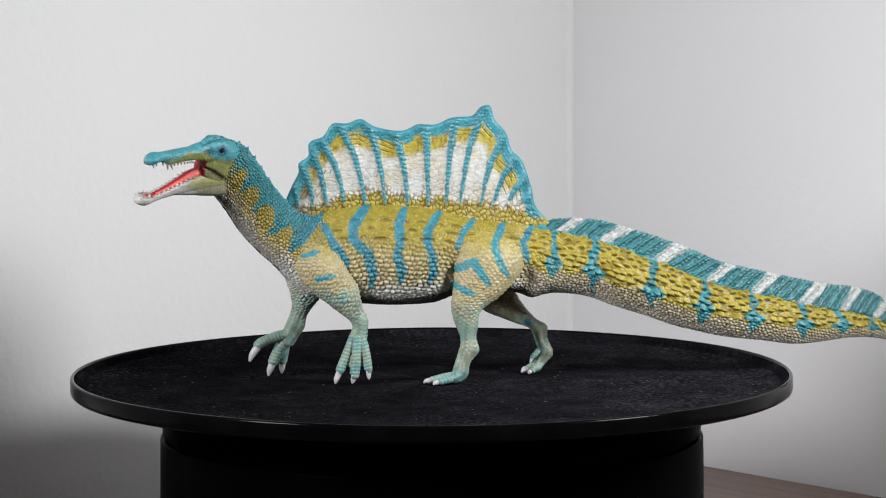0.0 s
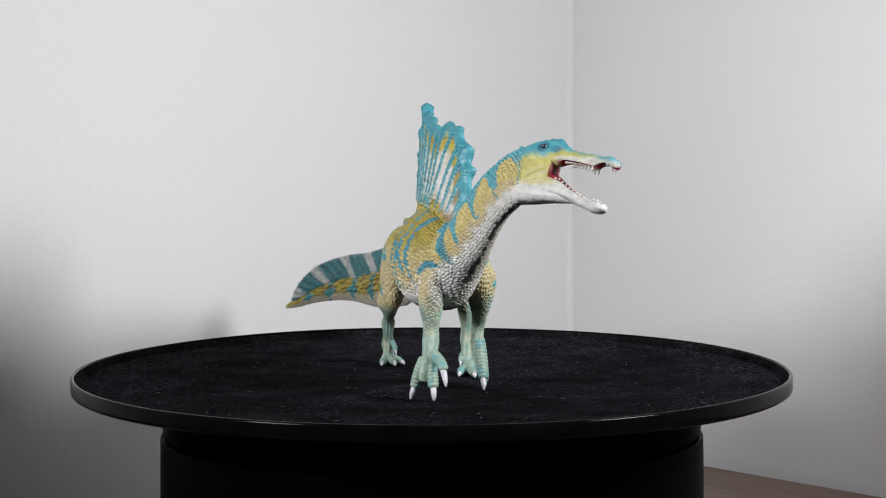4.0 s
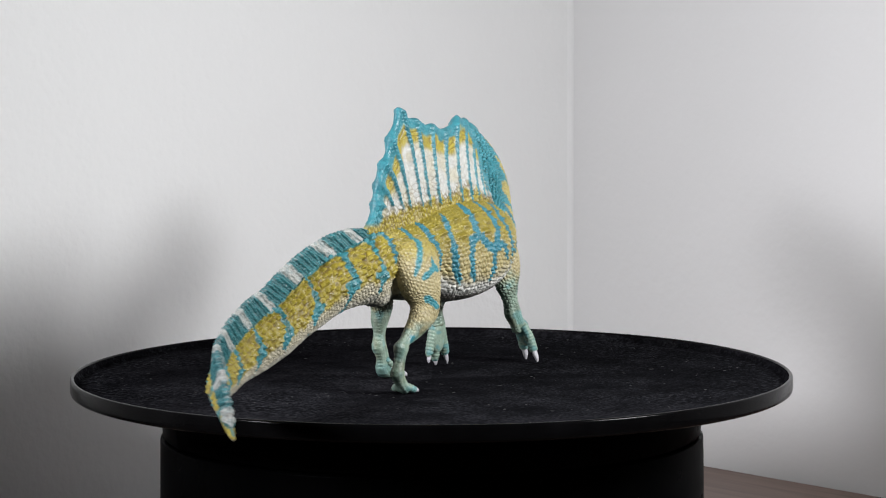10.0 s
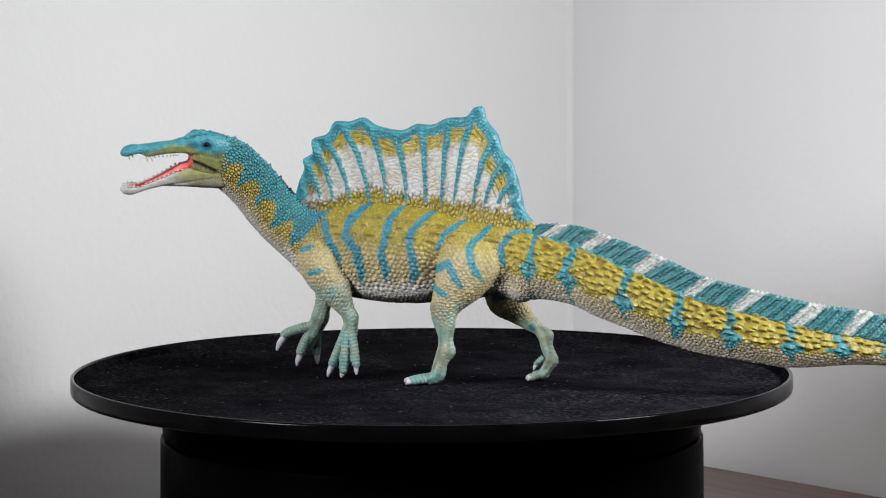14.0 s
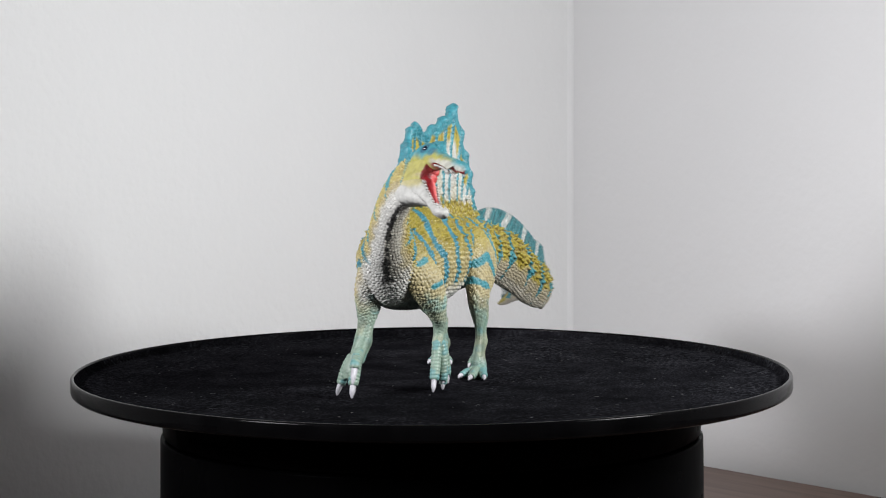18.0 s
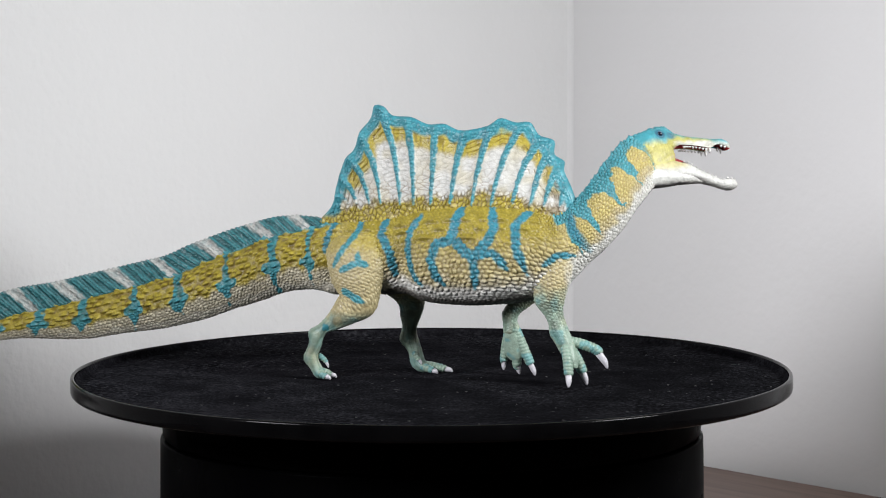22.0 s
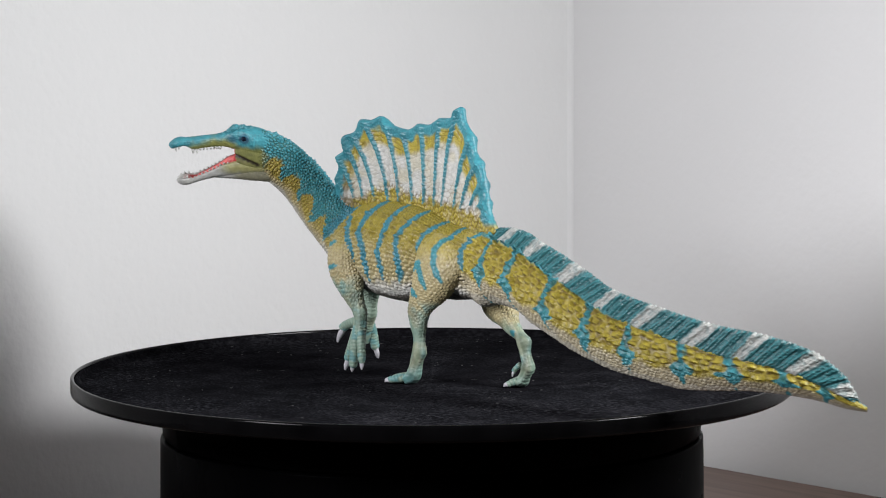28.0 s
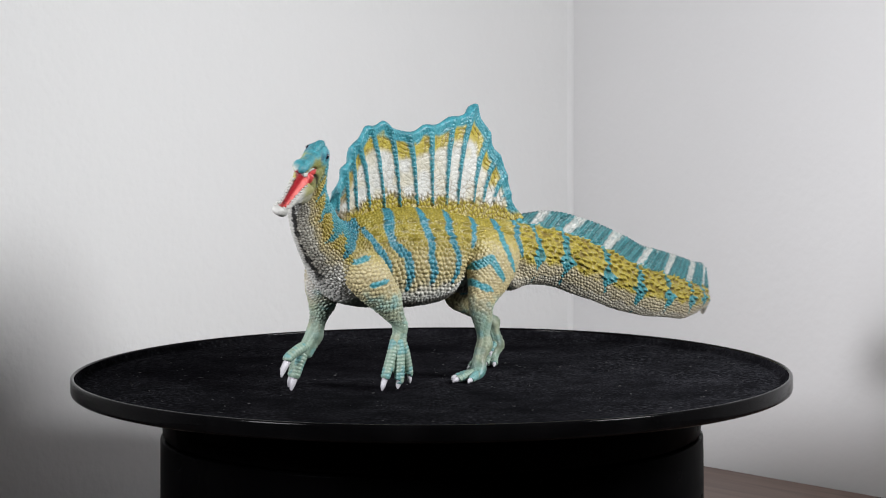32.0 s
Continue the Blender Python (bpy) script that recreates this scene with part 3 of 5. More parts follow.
    # shade below each back ledge, painted on in dark brown
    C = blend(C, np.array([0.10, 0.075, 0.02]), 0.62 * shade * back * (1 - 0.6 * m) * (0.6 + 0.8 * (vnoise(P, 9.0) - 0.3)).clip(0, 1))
    # tail scutes: shadow beneath each keel painted in, gaps between them darker
    C = blend(C, C * np.array([0.25, 0.19, 0.11]), np.where(leftside, 0.72, 0.55) * keel_shade * armour * (1 - step(high, 0.93, 0.97)) * (0.5 + 0.9 * vnoise(P, 6.0)).clip(0, 1))
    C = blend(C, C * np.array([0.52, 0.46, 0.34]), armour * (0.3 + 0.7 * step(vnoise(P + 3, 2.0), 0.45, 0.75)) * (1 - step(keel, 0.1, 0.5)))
    C = wash_and_shade(C, d1, d2, 0.45 * coarse * fade * (0.3 + 0.7 * step(high, 0.1, 0.3)))
    C = wash_and_shade(C, e1, e2, (0.5 - np.where(leftside, 0.15, 0.26) * tail + np.where(leftside, 0.40, -0.05) * neck) * (1 - coarse) * (1 - 0.75 * plain) * (1 - 0.7 * (trunk + neck) * (1 - step(high, 0.2, 0.34))) * fade * (1 - 0.85 * armour))
    C = C * (0.88 + 0.24 * np.where(coarse > 0.5, key, key2))[..., None]
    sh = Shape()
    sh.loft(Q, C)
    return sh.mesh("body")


def sail_mesh():
    """A tall thin crest with raised ribs and a scalloped edge."""
    top = [(-61, 73), (-57.5, 81), (-54.5, 87), (-54.2, 91), (-50.4, 94), (-49.8, 99.5), (-44.2, 102), (-40.5, 107), (-34.4, 107.2), (-28.6, 108.8), (-22.7, 105.5), (-12.2, 103.8),
           (-5.2, 106.4), (1.9, 106.3), (8.9, 109.1), (17, 109.8), (20.6, 113.3), (24.7, 113.8), (26.6, 108.2), (31.2, 102.7), (33.7, 95.6), (38, 90.9), (41.7, 80.3), (43.7, 72), (49.5, 65.5)]
    n, h = 520, 150
    E, _ = spline(top, n)
    u = np.linspace(0, 1, n)
    bx = -54.0 + 99.0 * u
    bz = np.interp(bx, [-54, -45, -28, -12, 5, 20, 33, 45], [67, 68, 70.5, 70, 67.5, 64.5, 63, 61])
    v = np.linspace(0, 1, h)
    X = bx[:, None] + (E[:, 0] - bx)[:, None] * v ** 0.95
    Z = bz[:, None] + (E[:, 1] - bz)[:, None] * v
    Y = np.interp(X, [-60, -45, -28, 0, 20, 50], [-7.5, -3.0, 0.2, 0.9, 0.6, -0.3]) + (Z - 70) / 40 * np.interp(X, [-58, -50, -45, -28, 0, 22, 34], [-13.0, -10.0, -7.8, -5.8, -3.0, -1.0, 0.0])
    ribs = list(zip((-58.0, -54.0, -50.0, -46.0, -37.8, -26.5, -14.8, -1.9, 10.6, 22.0, 30.8, 36.3, 40.3, 42.5), (85.0, 92.0, 98.0, 102.0, 107, 108.5, 104, 106, 109, 113, 102, 93, 84, 76),
                    (-54.5, -48.3, -42.9, -35.4, -27, -18.8, -9.4, -1.2, 6.3, 12.2, 20.8, 26.0, 31.8, 36.0)))
    sh = Shape()
    P0 = np.stack([X, Y, Z], -1)
    rib = np.zeros(X.shape)
    bow = np.zeros(X.shape)     # the membrane sags between the ribs
    teal = np.zeros(X.shape)
    jag = (vnoise(P0, 1.3) - 0.5)
    for tx, tz, fx in ribs:
        d, way = near_line(X, Z, [(fx, 73.0), (fx + 0.16 * (tx - fx), 73.0 + 0.3 * (tz - 73.0)), (fx + 0.42 * (tx - fx), 73.0 + 0.62 * (tz - 73.0)), (tx, tz)])
        wd = 0.6 + 1.15 * way
        rib = np.maximum(rib, np.exp(-(d / (wd * 0.9)) ** 2))
        bow = np.maximum(bow, np.exp(-(d / 3.2) ** 2))
        teal = np.maximum(teal, (1 - step(d + 0.7 * jag, wd - 0.35, wd + 0.35)) * step(Z + 4 * jag, 72.5, 75.0))
    edge, _ = near_line(X, Z, [tuple(q) for q in E[::5]] + [tuple(E[-1])])
    warp = 2.2 * (vnoise(P0, 6.0) - 0.5)
    d1, d2, _, _, _ = pebbles(X + 1.5 * warp, Z - 1.5 * warp, 3.6, 2.0, 0.9)
    b1, b2, _, _, lump = pebbles(X + 0.9 * warp, Z + 0.6 * warp, 1.8, 2.2, 0.9, 5.0)
    j = (vnoise(P0, 3.0) - 0.5)
    base_line = np.interp(X, [-54, -48, -38, -26, -15, -3, 9, 20, 32, 43], [70, 71.5, 76.5, 79, 78, 76, 74.6, 73, 71.6, 70.6])
    C = np.broadcast_to(WHITE * 0.97, P0.shape).copy()
    C = blend(C, CREAM * 1.05, 0.4 * step(vnoise(P0 + 11, 5.0), 0.4, 0.8))
    root = 1 - step(Z + 4.5 * j + 2 * jag + 1.2 * (lump - 0.5), base_line - 1.5, base_line + 1.8)
    C = blend(C, OCHRE * 0.95, root)
    reach = np.interp(X, [-58, -44, -30, 30, 40], [6.8, 8.2, 10.6, 10.6, 7.8])
    crown = (1 - step(edge + 2.4 * j + 1.0 * jag, reach - 1.8, reach + 1.4)) * step(Z, 76, 80)
    C = blend(C, OCHRE * 1.0, crown)
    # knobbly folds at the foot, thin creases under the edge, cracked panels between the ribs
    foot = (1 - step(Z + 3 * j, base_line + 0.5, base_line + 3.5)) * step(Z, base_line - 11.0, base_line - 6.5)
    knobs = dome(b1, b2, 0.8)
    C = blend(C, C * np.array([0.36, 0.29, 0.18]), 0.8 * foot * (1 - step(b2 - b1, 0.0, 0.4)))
    C = blend(C, CREAM * 1.15, 0.35 * foot * step(lump, 0.75, 0.9))
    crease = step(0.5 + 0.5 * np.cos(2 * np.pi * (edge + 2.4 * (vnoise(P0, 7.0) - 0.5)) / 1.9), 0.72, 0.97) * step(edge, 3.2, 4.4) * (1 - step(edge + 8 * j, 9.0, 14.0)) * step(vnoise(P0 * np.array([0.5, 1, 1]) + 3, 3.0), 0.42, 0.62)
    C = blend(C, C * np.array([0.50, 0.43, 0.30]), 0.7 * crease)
    crack = step(vnoise(P0 * np.array([1.7, 1, 0.45]) + 21, 1.5), 0.52, 0.74)
    C = blend(C, np.array([0.13, 0.09, 0.025]), crack * (0.55 * crown * step(edge, 4.0, 6.0) + 0.6 * foot * step(Z, base_line - 3.5, base_line - 1.0)))
    C = blend(C, TEAL, (1 - step(edge + 2.2 * j, 3.8, 5.6)) * step(Z, 66, 69))
    C = blend(C, TEAL * (0.8 + 0.3 * vnoise(P0, 2.0))[..., None], teal)
    # brown mottling on the front panels, darkened to show them shaded
    C = blend(C, np.array([0.16, 0.125, 0.075]), 0.75 * (1 - step(X, -52.0, -45.0)) * step(vnoise(P0, 2.4), 0.35, 0.65) * step(edge, 3.0, 4.5) * (1 - teal))
    g1, g2, _, _, grit = pebbles(X + 0.5 * warp, Z + 0.8 * warp, 1.35, 1.5, 0.8, 9.0)
    blue = np.maximum(teal, (1 - step(edge + 2.2 * j, 3.8, 5.6)) * step(Z, 66, 69))
    C = blend(C, C * np.array([0.42, 0.58, 0.66]), blue * (0.25 + 0.55 * step(vnoise(P0 + 5, 4.0), 0.35, 0.7)) * (1 - step(g2 - g1, 0.0, 0.42)))
    C = blend(C, WHITE * 0.75, 0.35 * teal * step(grit, 0.72, 0.9) * step(g2 - g1, 0.15, 0.5) * step(edge, 3.0, 6.0))
    worn = (0.14 + 0.6 * step(vnoise(P0, 11.0) + 0.004 * X, 0.42, 0.72)) * step(edge, 3.0, 5.0) * (1 - foot)
    C = blend(C, C * np.array([0.50, 0.42, 0.32]), worn * (1 - step(d2 - d1, 0.03, 0.2)))
    beads = 0.5 + 0.5 * np.cos(2 * np.pi * (Z + 0.2 * X + 1.5 * j) / 1.7)
    thick = (2.3 * (1 - v)[None] ** 1.6 + 0.75) + 0.55 * bow * v[None] ** 0.5 + 0.6 * foot * knobs * (0.6 + 0.8 * lump) - 0.3 * crease + rib * (0.75 + 0.22 * beads) + 0.22 * blue * dome(g1, g2, 0.7) * (0.5 + grit) + 0.16 * (1 - foot) * step(edge, 2.5, 4.5) * dome(d1, d2, 0.5) + 0.4 * (1 - step(edge, 1, 4)) + 0.18 * (1 - step(edge, 2, 4.5)) * (vnoise(P0 * np.array([1.6, 1, 0.6]), 1.4) - 0.5)
    thick = thick * np.sqrt(np.clip(edge / 1.2, 0, 1)) + 0.05
    A, B = P0.copy(), P0.copy()
    A[..., 1] -= thick
    B[..., 1] += thick
    ring = np.concatenate([A, B[:, ::-1]], 1)
    col = np.concatenate([C, C[:, ::-1]], 1)
    sh.loft(ring, col, caps=True)
    return sh.mesh("sail")


def fin_mesh():
    """The low crest on the tail, ridged and notched along its edge."""
    n, h = 900, 50
    S, tau = spline(STATIONS, 1400)
    keep = np.linspace(12.7, 27.6, n)
    D = np.stack([np.interp(keep, tau, S[:, k]) for k in range(3)], 1)
    high = np.interp(keep, [12.7, 13.3, 14, 15, 16.5, 18.3, 20.3, 22.3, 24, 25.5, 26.6, 27.6], [0.3, 4.0, 6.4, 7.8, 9.0, 9.3, 9.2, 9.6, 10.2, 9.2, 5.6, 0.3])
    arc = np.concatenate([[0], np.cumsum(np.linalg.norm(np.diff(D, axis=0), axis=1))])
    notch = np.abs(((arc / 2.1) % 1.0) - 0.5) * 2
    high = high + 0.55 * (notch - 0.5) * np.clip(high / 4, 0, 1)
    tang = np.gradient(D, axis=0)
    tang /= np.linalg.norm(tang, axis=1, keepdims=True)
    upv = np.array([0, 0, 1.0]) - tang * tang[:, 2:3]
    upv /= np.linalg.norm(upv, axis=1, keepdims=True)
    side = np.cross(tang, upv)
    v = np.linspace(0, 1, h)
    lean = 0.22
    P0 = (D - upv * 1.2)[:, None] + (upv + tang * lean)[:, None] * ((high + 1.2)[:, None] * v)[..., None]
    place = arc[:, None] + 0.0 * v
    slant = (place - 5.0 * v) / 1.75 + 0.5 * (vnoise(P0, 6.0) - 0.5)
    ridge = 0.5 + 0.5 * np.cos(2 * np.pi * slant)
    climb = high[:, None] * v / 1.25 + 0.5 * (np.floor(slant + 0.5) % 2)
    bead = np.sqrt(np.clip(ridge * (0.5 + 0.5 * np.cos(2 * np.pi * climb)), 0, 1))
    ridge = 0.75 * ridge + 0.35 * bead
    C = np.broadcast_to(np.array([0.036, 0.172, 0.190]), P0.shape).copy()
    starts = np.interp(np.array([52.5, 70.5, 93.0, 114.0, 133.5, 155.0, 172.5, 188.5, 200.0]), D[:, 0], arc)
    jag = (vnoise(P0, 1.6) - 0.5)
    bar = np.zeros(P0.shape[:2])
    for k, s0 in enumerate(starts):
        wide = 2.5 + 0.7 * v + 0.35 * (k % 3 - 1)
        mid = s0 + 0.8 + 5.6 * v
        bar = np.maximum(bar, 1 - step(np.abs(place - mid) + 1.6 * jag, wide - 0.8, wide + 0.8))
    flute = 0.5 + 0.5 * np.cos(2 * np.pi * ((place - 6.5 * v) / 4.9 + 0.35 * (vnoise(P0, 5.0) - 0.5)))
    thick = (1.5 * (1 - v) ** 1.2 + 0.45)[None] + 0.6 * flute * np.clip(v / 0.15, 0, 1) + (0.32 - 0.14 * bar) * ridge * (v > 0.06) + 0.25 * (vnoise(P0, 0.9) - 0.5)
    f1, f2, _, _, fk = pebbles(slant * 1.75, high[:, None] * v, 1.75, 1.25, 0.75, 2.0)
    thick = thick + 0.16 * dome(f1, f2, 0.7) * (0.5 + fk) * (v > 0.06)
    thick = thick * np.clip(high / 3.0, 0.2, 1)[:, None] * np.sqrt(np.clip((1 - v) / 0.1, 0.02, 1))[None]
    C = blend(C, WHITE * 0.92, 0.95 * bar * (0.72 + 0.4 * step(vnoise(P0 + 4, 1.1), 0.3, 0.6)).clip(0, 1))
    # flutes and ridges painted lighter, grooves darker, as if lit from outside
    C = C * (0.64 + 0.26 * bar + (0.44 - 0.3 * bar) * np.clip(ridge, 0, 1.2) ** 0.8 + (0.3 - 0.2 * bar) * (step(flute + 0.4 * jag, 0.2, 0.7) - 0.5))[..., None]
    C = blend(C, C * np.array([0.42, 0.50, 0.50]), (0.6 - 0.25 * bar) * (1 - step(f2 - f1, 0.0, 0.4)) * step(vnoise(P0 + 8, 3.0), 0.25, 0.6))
    C = blend(C, WHITE * 0.8, 0.45 * step(v + 0.3 * jag, 0.9, 1.0) * step(notch[:, None] + 0 * v, 0.4, 0.8))
    A, B = P0 - side[:, None] * thick[..., None], P0 + side[:, None] * thick[..., None]
    sh = Shape()
    sh.loft(np.concatenate([A, B[:, ::-1]], 1), np.concatenate([C, C[:, ::-1]], 1))
    return sh.mesh("tail_fin")


# ---- limbs ----
def tube(sh, rows, paint, n=None, nv=28, relief=0.25, size=1.7, rings=0.0, lateral=(0, 1, 0), lumps=(), cords=0.0):
    """A limb from (x, y, z, radius in the side plane, sideways radius); lumps are joints and muscles, cords are sinews low down."""
    n = n or 14 * len(rows)
    S, _ = spline(rows, n)
    mid, ra, rb = S[:, :3], np.maximum(S[:, 3], 0.15), np.maximum(S[:, 4], 0.15)
    t = np.gradient(mid, axis=0)
    t /= np.linalg.norm(t, axis=1, keepdims=True)
    lat = np.array(lateral, float)
    lat = lat - t * (t @ lat)[:, None]
    lat /= np.linalg.norm(lat, axis=1, keepdims=True)
    oth = np.cross(t, lat)
    a = np.linspace(0, 2 * np.pi, nv, endpoint=False)
    k = np.arange(n) / (n - 1)
    close = np.sqrt(np.clip(1 - np.clip((k - 0.93) / 0.07, 0, 1) ** 2, 0.03, 1)) * np.sqrt(np.clip(1 - np.clip((0.05 - k) / 0.05, 0, 1) ** 2, 0.03, 1))
    off = oth[:, None] * (ra * close)[:, None, None] * np.cos(a)[None, :, None] + lat[:, None] * (rb * close)[:, None, None] * np.sin(a)[None, :, None]
    P = mid[:, None] + off
    N = off / np.maximum(np.linalg.norm(off, axis=-1, keepdims=True), 1e-6)
    for x, y, z, r, h in lumps:
        P = P + N * (h * np.exp(-np.sum((P - np.array([x, y, z])) ** 2, -1) / (r * r)))[..., None]
    arc = np.concatenate([[0], np.cumsum(np.linalg.norm(np.diff(mid, axis=0), axis=1))])[:, None] + 0 * a[None]
    turn = np.minimum(a, 2 * np.pi - a)[None] * ((ra + rb) / 2)[:, None]
    sway = 1.2 * (vnoise(P, 6.0) - 0.5)
    d1, d2, _, _, key = pebbles(arc + sway, turn + sway + np.where(a > np.pi, 300.0, 0.0)[None], size * 1.15, size, 0.55)
    rough = 0.2 + 0.8 * step(P[..., 2], 22.0, 37.0)
    h = relief * rough * dome(d1, d2, 0.8) * (0.7 + 0.6 * key) * np.clip(ra / 3, 0.3, 1.2)[:, None]
    C = paint(P, N, k[:, None] + 0 * a[None])
    if relief > 0.2:
        C = wash_and_shade(C, d1, d2, rough * 0.36)
    if cords:
        low = 1 - step(P[..., 2], 22.0, 30.0)
        cord = np.abs((((a / (2 * np.pi))[None] * 5 + 0.035 * arc + 0.5 * vnoise(P, 9.0)) % 1.0) - 0.5) * 2
        plate = 0.5 + 0.5 * np.cos(2 * np.pi * (arc + 0.6 * sway) / 1.55)
        h = h + low * (cords * step(cord, 0.2, 0.8) + 0.14 * plate * step(np.cos(a)[None] + 0 * arc, 0.4, 0.9))
        C = blend(C, C * np.array([0.55, 0.66, 0.60]), 0.62 * low * (1 - step(cord, 0.1, 0.55)))
    if rings:
        band = 0.5 + 0.5 * np.cos(2 * np.pi * (arc + 0.25 * np.cos(a)[None]) / rings)
        h = h * 0.3 + 0.2 * np.sqrt(band)
        C = blend(C, C * np.array([0.42, 0.62, 0.58]), 0.48 * (1 - step(band, 0.05, 0.4)))
    sh.loft(P + N * h[..., None], C)


def limb_paint(split, lines, soft=4.0, pale=0.0):
    """Cream above, mint green below, teal marks."""
    def paint(P, N, k):
        j = vnoise(P, 3.0) - 0.5
        C = np.broadcast_to(CREAM, P.shape).copy()
        C = blend(C, OCHRE, 0.8 * step(P[..., 2] + 6 * j, 48.0, 60.0))
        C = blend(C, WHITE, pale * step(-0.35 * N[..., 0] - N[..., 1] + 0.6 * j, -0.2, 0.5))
        C = blend(C, MINT, 1 - step(P[..., 2] + 5 * j, split - soft, split + soft))
        stain = step(vnoise(P + 7, 3.2), 0.5, 0.75) * (1 - step(P[..., 2], split, split + 6))
        C = blend(C, TEAL * 1.3, 0.38 * stain)
        C = blend(C, CREAM * 0.95, 0.35 * step(vnoise(P + 19, 5.0), 0.4, 0.75))
        C = blend(C, np.array([0.10, 0.11, 0.075]), 0.42 * step(vnoise(P + 31, 4.0), 0.52, 0.8) * (1 - step(P[..., 2], split, split + 6)))
        low = 1 - step(P[..., 2], 3.0, 9.0)
        C = blend(C, TEAL * 1.4, 0.25 * low)
        if lines:
            C = blend(C, TEAL, stripe_mask(P, lines, 0.4))
        return C
    return paint


def toe_paint(P, N, k):
    C = np.broadcast_to(MINT * 1.02, P.shape).copy()
    return blend(C, TEAL * 1.25, 0.5 * step(vnoise(P, 2.2), 0.5, 0.7))


def flat_paint(colour):
    def paint(P, N, k):
        return np.broadcast_to(colour, P.shape).copy()
    return paint


def claw(parent, path, r):
    sh = Shape()
    rows = [(*q, r * f, r * f * 0.8) for q, f in zip(path, (1.0, 0.86, 0.25))]
    tube(sh, rows, flat_paint(CLAW), n=18, nv=12, relief=0.0)
    return part_mesh("claw", sh.mesh("claw"), IVORY, parent, "white painted claw")


def leg(name, parent, upper, split, lines, toes, label, pale=0.0, lumps=(), palm=()):
    sh = Shape()
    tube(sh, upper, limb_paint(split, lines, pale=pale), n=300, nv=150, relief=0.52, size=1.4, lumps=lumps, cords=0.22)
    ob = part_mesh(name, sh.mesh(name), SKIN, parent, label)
    for rows, tip, r in toes:
        sh = Shape()
        e, q = np.array(rows[-1][:3]), np.array(tip)
        rows = rows + [(*(e + (q - e) * 0.22), r * 1.05, r * 1.05)]
        tube(sh, rows, toe_paint, n=90, nv=28, relief=0.15, rings=1.45)
        part_mesh("toe", sh.mesh("toe"), SKIN, ob, "ringed mint green toe")
    if palm:
        sh = Shape()
        tube(sh, palm, toe_paint, n=80, nv=48, relief=0.3, size=1.3)
        part_mesh("palm", sh.mesh("palm"), SKIN, ob, "scaly mint green palm")
    for rows, tip, r in toes:
        e, q = np.array(rows[-1][:3]), np.array(tip)
        e = e + (q - e) * 0.26
        r = r * 0.92
        bow = (e + q) / 2 + np.array([0, 0, 0.45]) + (e - np.array(rows[-2][:3])) * 0.06
        claw(ob, [tuple(e - (q - e) * 0.15), tuple(bow), tip], r)
    return ob


